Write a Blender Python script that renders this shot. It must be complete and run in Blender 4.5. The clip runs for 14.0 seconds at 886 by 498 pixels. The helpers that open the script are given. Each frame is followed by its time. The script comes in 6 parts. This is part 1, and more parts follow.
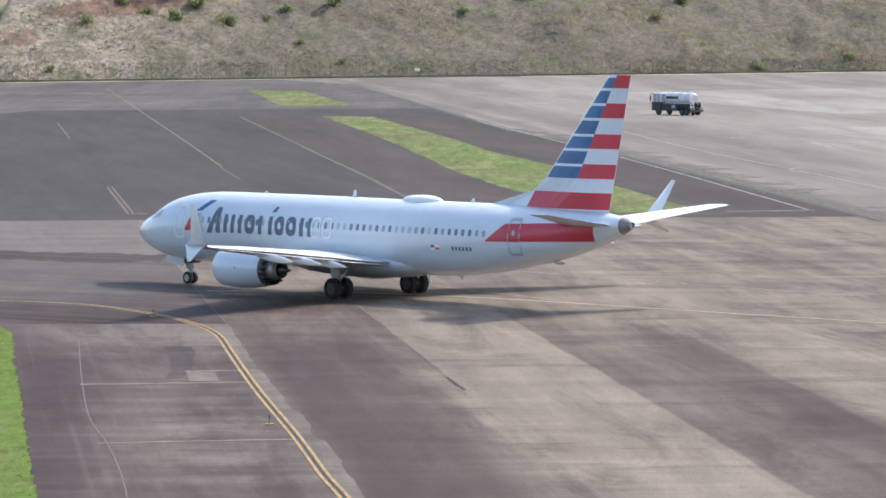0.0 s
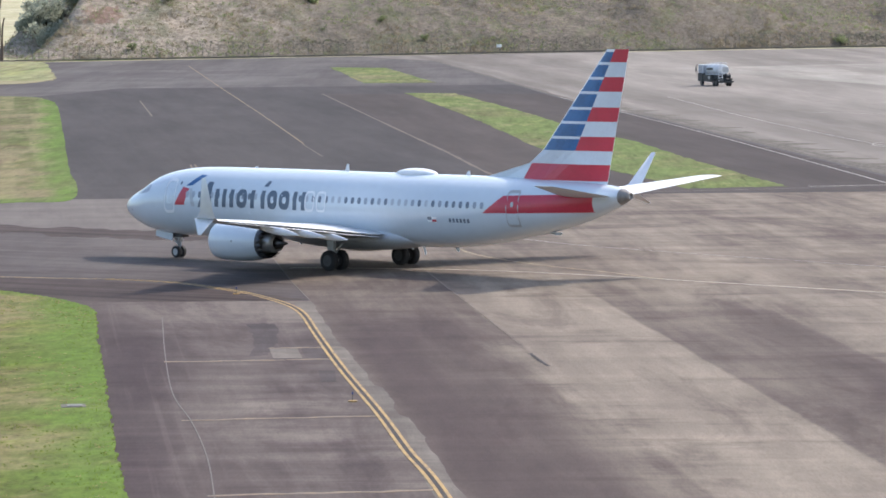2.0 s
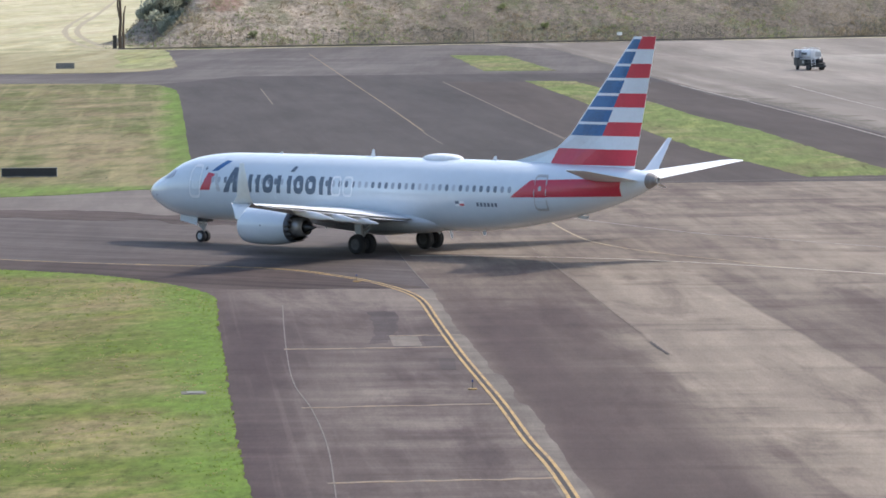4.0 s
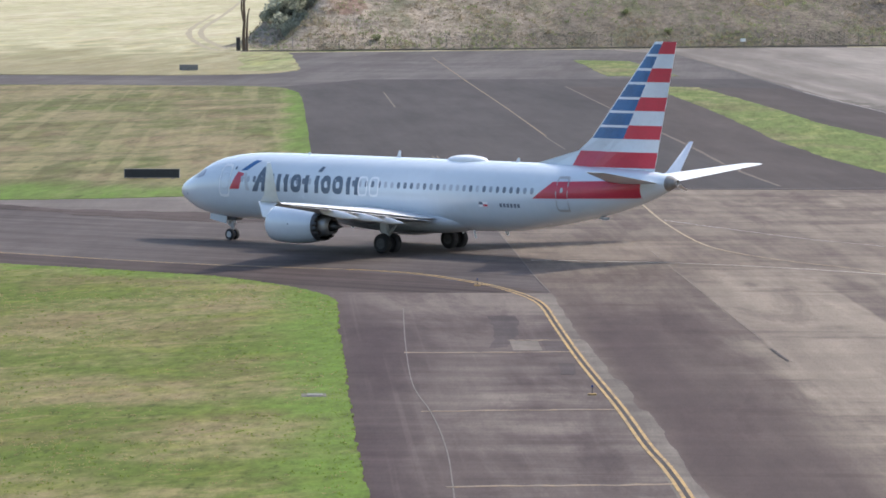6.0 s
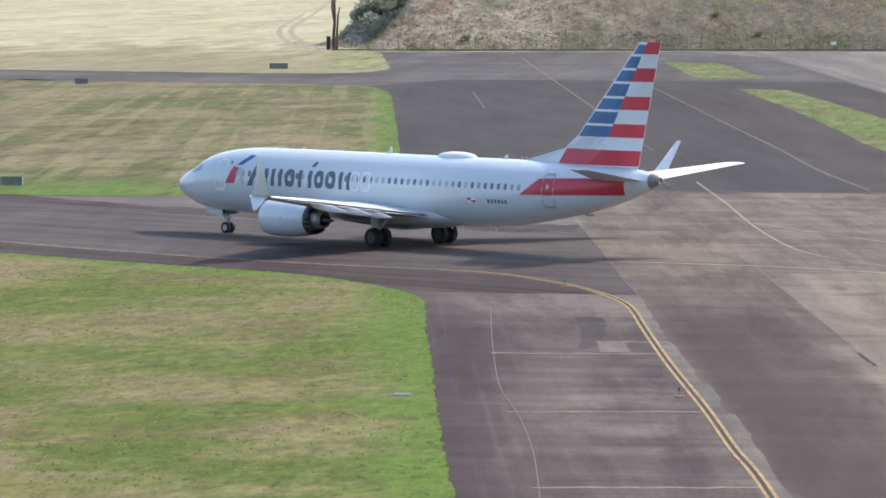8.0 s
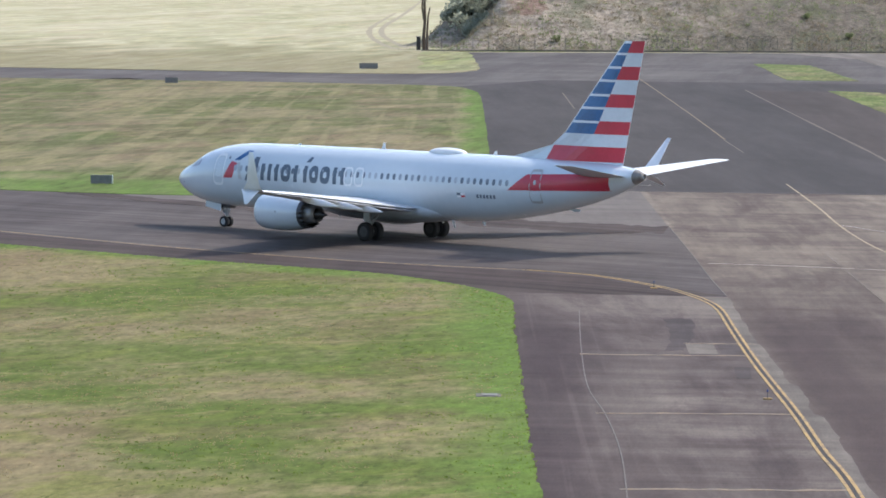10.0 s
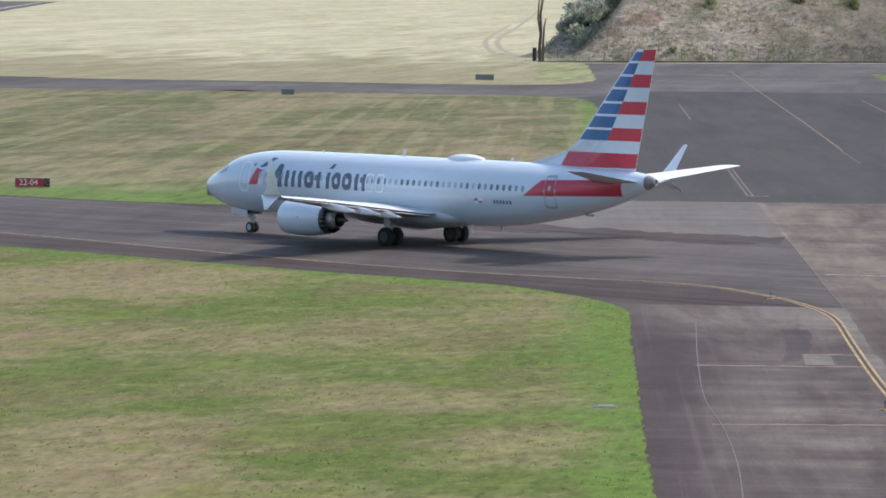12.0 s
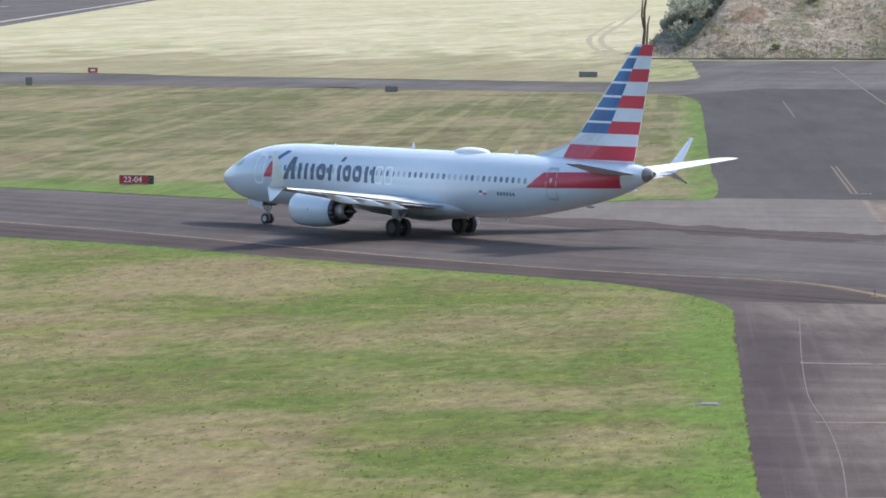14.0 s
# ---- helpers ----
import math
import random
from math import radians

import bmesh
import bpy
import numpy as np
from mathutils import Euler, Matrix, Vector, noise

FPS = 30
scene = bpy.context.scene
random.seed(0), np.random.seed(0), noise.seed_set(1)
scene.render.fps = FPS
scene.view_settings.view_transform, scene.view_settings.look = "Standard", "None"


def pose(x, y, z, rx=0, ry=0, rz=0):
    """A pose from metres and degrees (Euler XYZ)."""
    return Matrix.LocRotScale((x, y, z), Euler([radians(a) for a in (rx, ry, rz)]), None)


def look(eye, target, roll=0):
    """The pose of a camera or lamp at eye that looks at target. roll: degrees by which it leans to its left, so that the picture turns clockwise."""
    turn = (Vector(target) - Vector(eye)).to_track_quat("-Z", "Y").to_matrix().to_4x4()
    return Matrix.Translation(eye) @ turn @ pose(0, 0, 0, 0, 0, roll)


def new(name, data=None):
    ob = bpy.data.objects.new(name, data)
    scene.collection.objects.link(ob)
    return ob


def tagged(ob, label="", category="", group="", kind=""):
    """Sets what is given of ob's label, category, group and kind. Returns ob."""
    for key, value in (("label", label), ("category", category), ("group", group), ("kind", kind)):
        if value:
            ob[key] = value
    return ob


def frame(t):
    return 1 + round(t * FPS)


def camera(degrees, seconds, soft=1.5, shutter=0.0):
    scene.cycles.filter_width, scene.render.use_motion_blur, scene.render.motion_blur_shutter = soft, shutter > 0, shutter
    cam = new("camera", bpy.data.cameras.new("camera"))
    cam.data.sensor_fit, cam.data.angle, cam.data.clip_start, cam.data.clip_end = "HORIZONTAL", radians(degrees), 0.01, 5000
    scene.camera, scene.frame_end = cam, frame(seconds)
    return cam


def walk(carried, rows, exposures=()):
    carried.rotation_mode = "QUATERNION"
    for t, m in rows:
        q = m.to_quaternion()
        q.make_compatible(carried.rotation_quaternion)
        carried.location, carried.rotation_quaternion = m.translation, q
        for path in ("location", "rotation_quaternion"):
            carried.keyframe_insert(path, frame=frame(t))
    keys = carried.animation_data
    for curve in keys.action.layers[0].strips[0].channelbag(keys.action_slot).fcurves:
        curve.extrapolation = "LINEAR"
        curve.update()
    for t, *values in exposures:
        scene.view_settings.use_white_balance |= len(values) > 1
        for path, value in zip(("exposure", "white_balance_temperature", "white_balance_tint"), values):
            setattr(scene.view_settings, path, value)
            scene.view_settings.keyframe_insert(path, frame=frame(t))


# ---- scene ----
EYE = (0.0, -235.364, 16.299)
cam = camera(11.755, 14.0, soft=1.7)


def aim(yaw, pitch, roll):
    """Camera pose on its stand: yaw to the right of +y, pitch down, roll to its left, in degrees."""
    return (Matrix.Translation(EYE) @ Matrix.Rotation(radians(-yaw), 4, "Z") @ Matrix.Rotation(radians(90 - pitch), 4, "X")
            @ Matrix.Rotation(radians(roll), 4, "Z"))


PAN = [
    (0.0, 0.8846, 3.3397, -0.2555), (0.5, 0.7546, 3.3305, -0.2154), (1.0, 0.3010, 3.5209, -0.4388), (1.5, 0.2497, 3.5525, -0.5733),
    (2.0, -0.2200, 3.6464, -0.5713), (2.5, -0.1824, 3.7508, -0.6493), (3.0, -0.7757, 3.6572, -0.4338), (3.5, -1.3083, 3.7996, -0.5206),
    (6.0, -3.4385, 3.7238, -0.1431), (6.5, -3.4645, 3.6557, -0.0086), (7.0, -3.9567, 3.4872, 0.2492), (7.5, -4.1179, 3.6411, 0.2629),
    (8.0, -4.6126, 3.7216, 0.3472), (8.2, -4.5988, 3.7679, 0.4247), (10.3, -5.9340, 3.6923, 0.5749), (10.5, -6.0111, 3.6079, 0.5708),
    (11.0, -6.6531, 3.5281, 0.5047), (11.5, -7.0309, 3.5537, 0.4686), (12.0, -7.3499, 3.5883, 0.4161), (12.5, -7.7259, 3.6456, 0.3480),
    (13.0, -8.0498, 3.6941, 0.2474), (13.5, -8.5720, 3.6296, 0.4501), (14.0, -8.7289, 3.6337, 0.3862),
]
walk(cam, [(t, aim(y, p, r)) for t, y, p, r in PAN], exposures=[
    (0.0, 1.11, 6500, 10), (2.0, 1.07, 6500, 10), (3.5, 1.01, 6500, 10), (6.5, 0.93, 6500, 10), (7.5, 0.88, 6480, 10), (8.0, 0.98, 6450, 9.5), (10.5, 0.91, 6350, 9), (12.5, 0.79, 6300, 8.5), (13.0, 0.80, 6280, 8), (14.0, 0.97, 6250, 8.5)])

# ---- light ----
SUN_AZ, SUN_EL = 59.0, 46.0
world = bpy.data.worlds.new("sky")
scene.world = world
world.use_nodes = True
wn = world.node_tree.nodes
sky = wn.new("ShaderNodeTexSky")
sky.sky_type, sky.sun_disc = "NISHITA", False
sky.sun_elevation, sky.sun_rotation = radians(SUN_EL), radians(SUN_AZ)
sky.air_density, sky.dust_density, sky.ozone_density = 1.0, 2.5, 1.0
world.node_tree.links.new(sky.outputs["Color"], wn["Background"].inputs["Color"])
wn["Background"].inputs["Strength"].default_value = 0.15
sun = new("sun", bpy.data.lights.new("sun", "SUN"))
sun.data.energy, sun.data.angle, sun.data.color = 1.8, radians(2.4), (1.0, 0.93, 0.83)
sun.matrix_world = look((math.sin(radians(SUN_AZ)) * 100, math.cos(radians(SUN_AZ)) * 100, math.tan(radians(SUN_EL)) * 100), (0, 0, 0))


# ---- materials ----
class Nodes:
    """Short hand for a node material."""

    def __init__(self, name, rough=0.6, metal=0.0):
        self.mat = bpy.data.materials.new(name)
        self.mat.use_nodes = True
        self.t = self.mat.node_tree
        self.b = self.t.nodes["Principled BSDF"]
        self.b.inputs["Roughness"].default_value = rough
        self.b.inputs["Metallic"].default_value = metal
        self.pos = None

    def put(self, socket, value):
        if isinstance(value, bpy.types.NodeSocket):
            self.t.links.new(value, socket)
        elif isinstance(value, tuple) and len(value) == 3 and socket.type == "RGBA":
            socket.default_value = (*value, 1)
        else:
            socket.default_value = value

    def xyz(self, local=False):
        if local:
            src = self.t.nodes.new("ShaderNodeTexCoord").outputs["Object"]
        else:
            src = self.t.nodes.new("ShaderNodeNewGeometry").outputs["Position"]
        s = self.t.nodes.new("ShaderNodeSeparateXYZ")
        self.put(s.inputs[0], src)
        return s.outputs

    def vec(self, x, y, z=0.0):
        c = self.t.nodes.new("ShaderNodeCombineXYZ")
        for i, v in enumerate((x, y, z)):
            self.put(c.inputs[i], v)
        return c.outputs[0]

    def m(self, op, a, b=0.0, clamp=False):
        n = self.t.nodes.new("ShaderNodeMath")
        n.operation, n.use_clamp = op, clamp
        self.put(n.inputs[0], a)
        self.put(n.inputs[1], b)
        return n.outputs[0]

    def noise(self, vector, scale, detail=4.0, rough=0.55, distortion=0.0):
        n = self.t.nodes.new("ShaderNodeTexNoise")
        self.put(n.inputs["Vector"], vector)
        n.inputs["Scale"].default_value, n.inputs["Detail"].default_value = scale, detail
        n.inputs["Roughness"].default_value, n.inputs["Distortion"].default_value = rough, distortion
        return n.outputs["Fac"]

    def ramp(self, v, lo, hi):
        n = self.t.nodes.new("ShaderNodeMapRange")
        n.interpolation_type = "SMOOTHSTEP"
        self.put(n.inputs["Value"], v)
        self.put(n.inputs["From Min"], lo)
        self.put(n.inputs["From Max"], hi)
        return n.outputs["Result"]

    def mix(self, f, a, b, kind="MIX"):
        n = self.t.nodes.new("ShaderNodeMix")
        n.data_type, n.blend_type = "RGBA", kind
        self.put(n.inputs["Factor"], f)
        self.put(n.inputs[6], a)
        self.put(n.inputs[7], b)
        return n.outputs[2]

    def bump(self, h, strength=0.3, dist=0.02):
        n = self.t.nodes.new("ShaderNodeBump")
        n.inputs["Strength"].default_value, n.inputs["Distance"].default_value = strength, dist
        self.put(n.inputs["Height"], h)
        self.put(self.b.inputs["Normal"], n.outputs[0])

    def colour(self, c):
        self.put(self.b.inputs["Base Color"], c)
        return self.mat


def plain(name, colour, rough=0.5, metal=0.0, vary=0.12, scale=3.0, coat=0.0):
    """A painted or moulded surface with faint dirt at two scales."""
    n = Nodes(name, rough, metal)
    p = n.t.nodes.new("ShaderNodeTexCoord").outputs["Object"]
    dirt = n.m("ADD", n.m("MULTIPLY", n.noise(p, scale), 0.6), n.m("MULTIPLY", n.noise(p, scale * 9), 0.4))
    dark = tuple(c * (1 - vary) for c in colour)
    lit = tuple(min(1, c * (1 + vary * 0.6)) for c in colour)
    n.put(n.b.inputs["Roughness"], n.m("ADD", n.m("MULTIPLY", dirt, 0.2), rough - 0.1))
    n.b.inputs["Coat Weight"].default_value = coat
    return n.colour(n.mix(n.ramp(dirt, 0.35, 0.65), dark, lit))


def paved(name, low, high, slope=-0.065, along=0.02, across=0.35, bands=(), strips=(), cross=0.0, rough=0.8, calm=1.0, mild=1.0, stain=0.0, worn=1.0, tracks=0.0):
    """Worn paving: streaks along the traffic, blotches, soft stained bands (x at y=0, slope, half width, softness, amount, y from, y to)."""
    n = Nodes(name, rough)
    low = tuple(v * 0.78 for v in low)
    x, y, z = n.xyz()
    u = n.m("SUBTRACT", x, n.m("MULTIPLY", y, slope))
    flow = n.vec(n.m("MULTIPLY", u, across), n.m("MULTIPLY", y, along))
    streak = n.noise(flow, 1.0, 6, 0.62, 0.3)
    blot = n.noise(n.vec(n.m("MULTIPLY", x, 0.12 * calm ** 0.5), n.m("MULTIPLY", y, 0.014 * calm)), 1.0, 5, 0.6, 0.5)
    fine = n.noise(n.vec(n.m("MULTIPLY", u, 3.0 * calm ** 0.5), n.m("MULTIPLY", y, 0.16 * calm)), 1.0, 4, 0.7)
    f = n.m("ADD", n.m("MULTIPLY", streak, 0.5), n.m("ADD", n.m("MULTIPLY", blot, 0.35), n.m("MULTIPLY", fine, 0.15)))
    if cross:
        side = n.noise(n.vec(n.m("MULTIPLY", x, 0.06), n.m("MULTIPLY", y, 0.22)), 1.0, 5, 0.65, 0.2)
        f = n.m("ADD", n.m("MULTIPLY", f, 1 - cross), n.m("MULTIPLY", side, cross))
    thin = n.noise(n.vec(n.m("MULTIPLY", u, across * 5), n.m("MULTIPLY", y, along * 1.6)), 1.0, 4, 0.6, 0.2)
    mottle = n.noise(n.vec(n.m("MULTIPLY", u, 0.55 * calm ** 0.5), n.m("MULTIPLY", y, 0.045 * calm)), 1.0, 6, 0.7, 0.4)
    f = n.m("ADD", n.m("MULTIPLY", f, 0.75), n.m("ADD", n.m("MULTIPLY", thin, 0.06), n.m("MULTIPLY", mottle, 0.19)))
    f = n.m("ADD", n.m("MULTIPLY", n.ramp(f, 0.35, 0.65), mild), 0.5 - 0.5 * mild)
    wob = n.m("MULTIPLY", n.m("SUBTRACT", n.noise(n.vec(n.m("MULTIPLY", x, 0.25), n.m("MULTIPLY", y, 0.07 * calm)), 1.0, 5, 0.65), 0.5), 3.6)
    for x0, s, half, soft, amount, y0, y1 in bands:
        d = n.m("ABSOLUTE", n.m("ADD", n.m("SUBTRACT", n.m("SUBTRACT", x, x0), n.m("MULTIPLY", y, s)), wob))
        w = n.m("SUBTRACT", 1.0, n.ramp(d, half - soft, half + soft))
        w = n.m("MULTIPLY", w, n.ramp(y, y0 - 8, y0 + 8))
        w = n.m("MULTIPLY", w, n.m("SUBTRACT", 1.0, n.ramp(y, y1 - 8, y1 + 8)))
        if amount < 0:
            f = n.m("MULTIPLY", f, n.m("SUBTRACT", 1.0, n.m("MULTIPLY", w, -amount)))
        else:
            f = n.m("ADD", f, n.m("MULTIPLY", n.m("SUBTRACT", 1.0, f), n.m("MULTIPLY", w, amount)))
    if stain:
        blobs = n.noise(n.vec(n.m("MULTIPLY", u, 0.11), n.m("MULTIPLY", y, 0.03), 2.0), 1.0, 8, 0.72, 0.6)
        drag = n.noise(n.vec(n.m("MULTIPLY", x, 0.10), n.m("MULTIPLY", y, 0.30), 5.0), 1.0, 8, 0.74, 0.3)
        f = n.m("MULTIPLY", f, n.m("SUBTRACT", 1.0, n.m("MULTIPLY", n.ramp(blobs, 0.50, 0.64), stain)))
        f = n.m("MULTIPLY", f, n.m("SUBTRACT", 1.0, n.m("MULTIPLY", n.ramp(drag, 0.54, 0.68), stain * 0.8)))
    v = n.m("ADD", n.m("ADD", x, n.m("MULTIPLY", y, 0.0935)), n.m("MULTIPLY", wob, 0.2))
    for v0, v1, amount, y0, y1, soft in strips:
        w = n.m("MULTIPLY", n.ramp(v, v0 - soft, v0 + soft), n.m("SUBTRACT", 1.0, n.ramp(v, v1 - soft, v1 + soft)))
        yw = n.m("ADD", y, n.m("MULTIPLY", wob, 9.0))
        w = n.m("MULTIPLY", w, n.m("MULTIPLY", n.ramp(yw, y0 - 14, y0 + 14), n.m("SUBTRACT", 1.0, n.ramp(yw, y1 - 14, y1 + 14))))
        if amount < 0:
            f = n.m("MULTIPLY", f, n.m("SUBTRACT", 1.0, n.m("MULTIPLY", w, -amount)))
        else:
            f = n.m("ADD", f, n.m("MULTIPLY", n.m("SUBTRACT", 1.0, f), n.m("MULTIPLY", w, amount)))
    c = n.mix(f, low, high)
    near = calm ** 0.5
    dirt = (low[0] * 0.86, low[1] * 0.78, low[2] * 0.78)
    spread = n.noise(n.vec(n.m("MULTIPLY", u, 0.17 * near), n.m("MULTIPLY", y, 0.034 * calm), 23.0), 1.0, 7, 0.68, 0.9)
    drags = n.noise(n.vec(n.m("MULTIPLY", x, 0.085 * near), n.m("MULTIPLY", y, 0.20 * calm), 29.0), 1.0, 5, 0.62, 0.35)
    wipes = n.noise(n.vec(n.m("MULTIPLY", x, 0.07 * near), n.m("MULTIPLY", y, 0.24 * calm), 43.0), 1.0, 5, 0.62, 0.35)
    if tracks:
        wheel = n.noise(n.vec(n.m("MULTIPLY", u, 1.9 * near), n.m("MULTIPLY", y, 0.016 * calm), 37.0), 1.0, 3, 0.55, 0.15)
        c = n.mix(n.m("MULTIPLY", n.ramp(wheel, 0.56, 0.68), tracks), c, high)
    c = n.mix(n.m("MULTIPLY", n.ramp(spread, 0.50, 0.63), 0.36 * worn), c, dirt)
    c = n.mix(n.m("MULTIPLY", n.ramp(drags, 0.55, 0.67), 0.36 * worn), c, dirt)
    c = n.mix(n.m("MULTIPLY", n.ramp(wipes, 0.54, 0.70), 0.8 * worn), c, n.mix(1.0, c, (1.2, 1.2, 1.19), "MULTIPLY"))
    spots = n.noise(n.vec(n.m("MULTIPLY", x, 0.55 * near), n.m("MULTIPLY", y, 0.09 * calm), 17.0), 1.0, 5, 0.7, 0.3)
    k = n.m("ADD", 1.0, n.m("MULTIPLY", n.m("SUBTRACT", spots, 0.5), worn * 0.6))
    c = n.mix(1.0, c, n.vec(k, k, k), "MULTIPLY")
    grit = n.noise(n.vec(n.m("MULTIPLY", x, 12.0), n.m("MULTIPLY", y, 1.2)), 1.0, 3, 0.7)
    c = n.mix(n.m("MULTIPLY", n.ramp(grit, 0.35, 0.75), 0.18), c, tuple(v * 0.55 for v in low))
    n.bump(grit, 0.25, 0.01)
    n.b.inputs["Specular IOR Level"].default_value = 0.06
    return n.colour(c)


def grassy(name, green, straw, shift=0.5, lush=None, edges=(), mow=0.0, spread=0.085, reach=1.0, grain=0.6, tilt=0.0, wide=1.0, soil=0.5, rough=1.0, patches=()):
    """Rough turf: green, straw and brown patches at three scales; edges: (a, b, c, width) of lush margins, or M_FAR's
    near-to-far haze, where a x + b y + c is small;
    patches: (x, y, half width, half depth, amount) where the turf is drier, or greener below zero."""
    n = Nodes(name, 0.9)
    x, y, z = n.xyz()
    w = n.m("SUBTRACT", y, n.m("MULTIPLY", x, tilt))
    deep = 4 if reach < 0.2 else 6
    big = n.noise(n.vec(n.m("MULTIPLY", x, 0.05), n.m("MULTIPLY", w, 0.022 * reach)), 1.0, deep - 1, 0.6, 0.6)
    mid = n.noise(n.vec(n.m("MULTIPLY", x, 0.10), n.m("MULTIPLY", w, 0.11 * reach)), 1.0, deep, 0.6, 0.8)
    fine = n.noise(n.vec(n.m("MULTIPLY", x, 0.9 * wide), n.m("MULTIPLY", w, 0.6 * grain)), 1.0, deep, 0.68)
    f = n.m("ADD", n.m("MULTIPLY", big, 0.50), n.m("ADD", n.m("MULTIPLY", mid, 0.34), n.m("MULTIPLY", fine, 0.16)))
    for px, py, rx, ry, amount in patches:
        dx = n.m("DIVIDE", n.m("SUBTRACT", x, px), rx)
        dy = n.m("DIVIDE", n.m("SUBTRACT", y, py), ry)
        away = n.m("ADD", n.m("ADD", n.m("MULTIPLY", dx, dx), n.m("MULTIPLY", dy, dy)), n.m("MULTIPLY", n.m("SUBTRACT", mid, 0.5), 3.5))
        f = n.m("ADD", f, n.m("MULTIPLY", n.m("SUBTRACT", 1.0, n.ramp(away, 0.0, 2.2)), amount * spread * 0.95))
    f = n.ramp(f, shift - spread, shift + spread)
    c = n.mix(f, green, straw)
    brown = n.noise(n.vec(n.m("MULTIPLY", x, 0.10), n.m("MULTIPLY", w, 0.06 * reach), 4.0), 1.0, deep, 0.65, 0.7)
    c = n.mix(n.m("MULTIPLY", n.ramp(brown, 0.48, 0.62), soil), c, (straw[0] * 0.74, straw[1] * 0.63, straw[2] * 0.68))
    bright = n.noise(n.vec(n.m("MULTIPLY", x, 0.22), n.m("MULTIPLY", w, 0.16 * reach), 9.0), 1.0, deep, 0.65, 0.5)
    c = n.mix(n.m("MULTIPLY", n.ramp(bright, 0.5, 0.66), 0.55), c, (green[0] * 1.7, green[1] * 1.42, green[2] * 1.5))
    hay = n.noise(n.vec(n.m("MULTIPLY", x, 0.16), n.m("MULTIPLY", w, 0.19 * reach), 21.0), 1.0, deep, 0.7, 0.4)
    c = n.mix(n.m("MULTIPLY", n.ramp(hay, 0.54, 0.68), 0.6), c, (straw[0] * 1.22, straw[1] * 1.22, straw[2] * 1.15))
    if mow:
        u = n.m("MULTIPLY", n.m("ADD", x, n.m("MULTIPLY", y, 0.097)), 0.42)
        lane = n.noise(n.vec(u, n.m("MULTIPLY", y, 0.006), 2.0), 1.0, 2, 0.5)
        sweep = n.noise(n.vec(n.m("MULTIPLY", x, 0.05), n.m("MULTIPLY", w, 0.05), 13.0), 1.0, 4, 0.6)
        c = n.mix(n.m("MULTIPLY", n.ramp(lane, 0.50, 0.60), mow), c, (straw[0] * 1.15, straw[1] * 1.2, straw[2] * 1.1))
        c = n.mix(n.m("MULTIPLY", n.ramp(sweep, 0.50, 0.60), mow * 0.8), c, (green[0] * 0.85, green[1] * 0.8, green[2] * 0.9))
    for a, b, k, width in edges:
        d = n.m("ADD", n.m("ADD", n.m("MULTIPLY", x, a), n.m("MULTIPLY", y, b)), k)
        d = n.m("ADD", d, n.m("MULTIPLY", n.m("SUBTRACT", mid, 0.5), width * 3.0))
        e = n.m("MULTIPLY", n.m("SUBTRACT", 1.0, n.ramp(d, width * 0.4, width * 1.7)), n.m("ADD", 0.1, n.m("MULTIPLY", fine, 1.3)), True)
        c = n.mix(e, c, lush or green)
    spot = n.noise(n.vec(n.m("MULTIPLY", x, 4.0 * wide), n.m("MULTIPLY", y, 1.6 * grain)), 1.0, 5, 0.8)
    clump = n.noise(n.vec(n.m("MULTIPLY", x, 1.6 * wide), n.m("MULTIPLY", y, 0.9 * grain), 7.0), 1.0, 6, 0.75)
    k = n.m("ADD", n.m("SUBTRACT", clump, 0.5), n.m("ADD", n.m("MULTIPLY", n.m("SUBTRACT", spot, 0.5), 0.7), n.m("MULTIPLY", n.m("SUBTRACT", fine, 0.5), 0.5)))
    k = n.m("ADD", 0.9, n.m("MULTIPLY", k, 1.5 * rough))
    c = n.mix(1.0, c, n.vec(k, k, k), "MULTIPLY")
    tuft = n.noise(n.vec(n.m("MULTIPLY", x, 2.2 * wide), n.m("MULTIPLY", y, 0.7 * grain), 31.0), 1.0, 3, 0.6)
    c = n.mix(n.m("MULTIPLY", n.ramp(tuft, 0.63, 0.70), 0.7 * rough), c, tuple(v * 0.4 for v in green))
    n.bump(n.m("ADD", spot, fine), 0.5, 0.05)
    n.b.inputs["Specular IOR Level"].default_value = 0.08
    return n.colour(c)


def leafy(name, a, b, thin_part=0.8):
    n = Nodes(name, 0.75)
    r = n.t.nodes.new("ShaderNodeNewGeometry").outputs["Random Per Island"]
    c = n.mix(r, a, b)
    thin = n.t.nodes.new("ShaderNodeBsdfTranslucent")
    n.put(thin.inputs["Color"], c)
    both = n.t.nodes.new("ShaderNodeMixShader")
    both.inputs[0].default_value = thin_part
    n.t.links.new(n.b.outputs[0], both.inputs[1])
    n.t.links.new(thin.outputs[0], both.inputs[2])
    n.t.links.new(both.outputs[0], n.t.nodes["Material Output"].inputs["Surface"])
    return n.colour(c)


def worn_line(name, colour, base, wear=0.5):
    n = Nodes(name, 0.75)
    x, y, z = n.xyz()
    f = n.noise(n.vec(n.m("MULTIPLY", x, 2.5), n.m("MULTIPLY", y, 0.7)), 1.0, 5, 0.75)
    n.b.inputs["Specular IOR Level"].default_value = 0.15
    return n.colour(n.mix(n.ramp(f, wear - 0.16, wear + 0.16), colour, base))


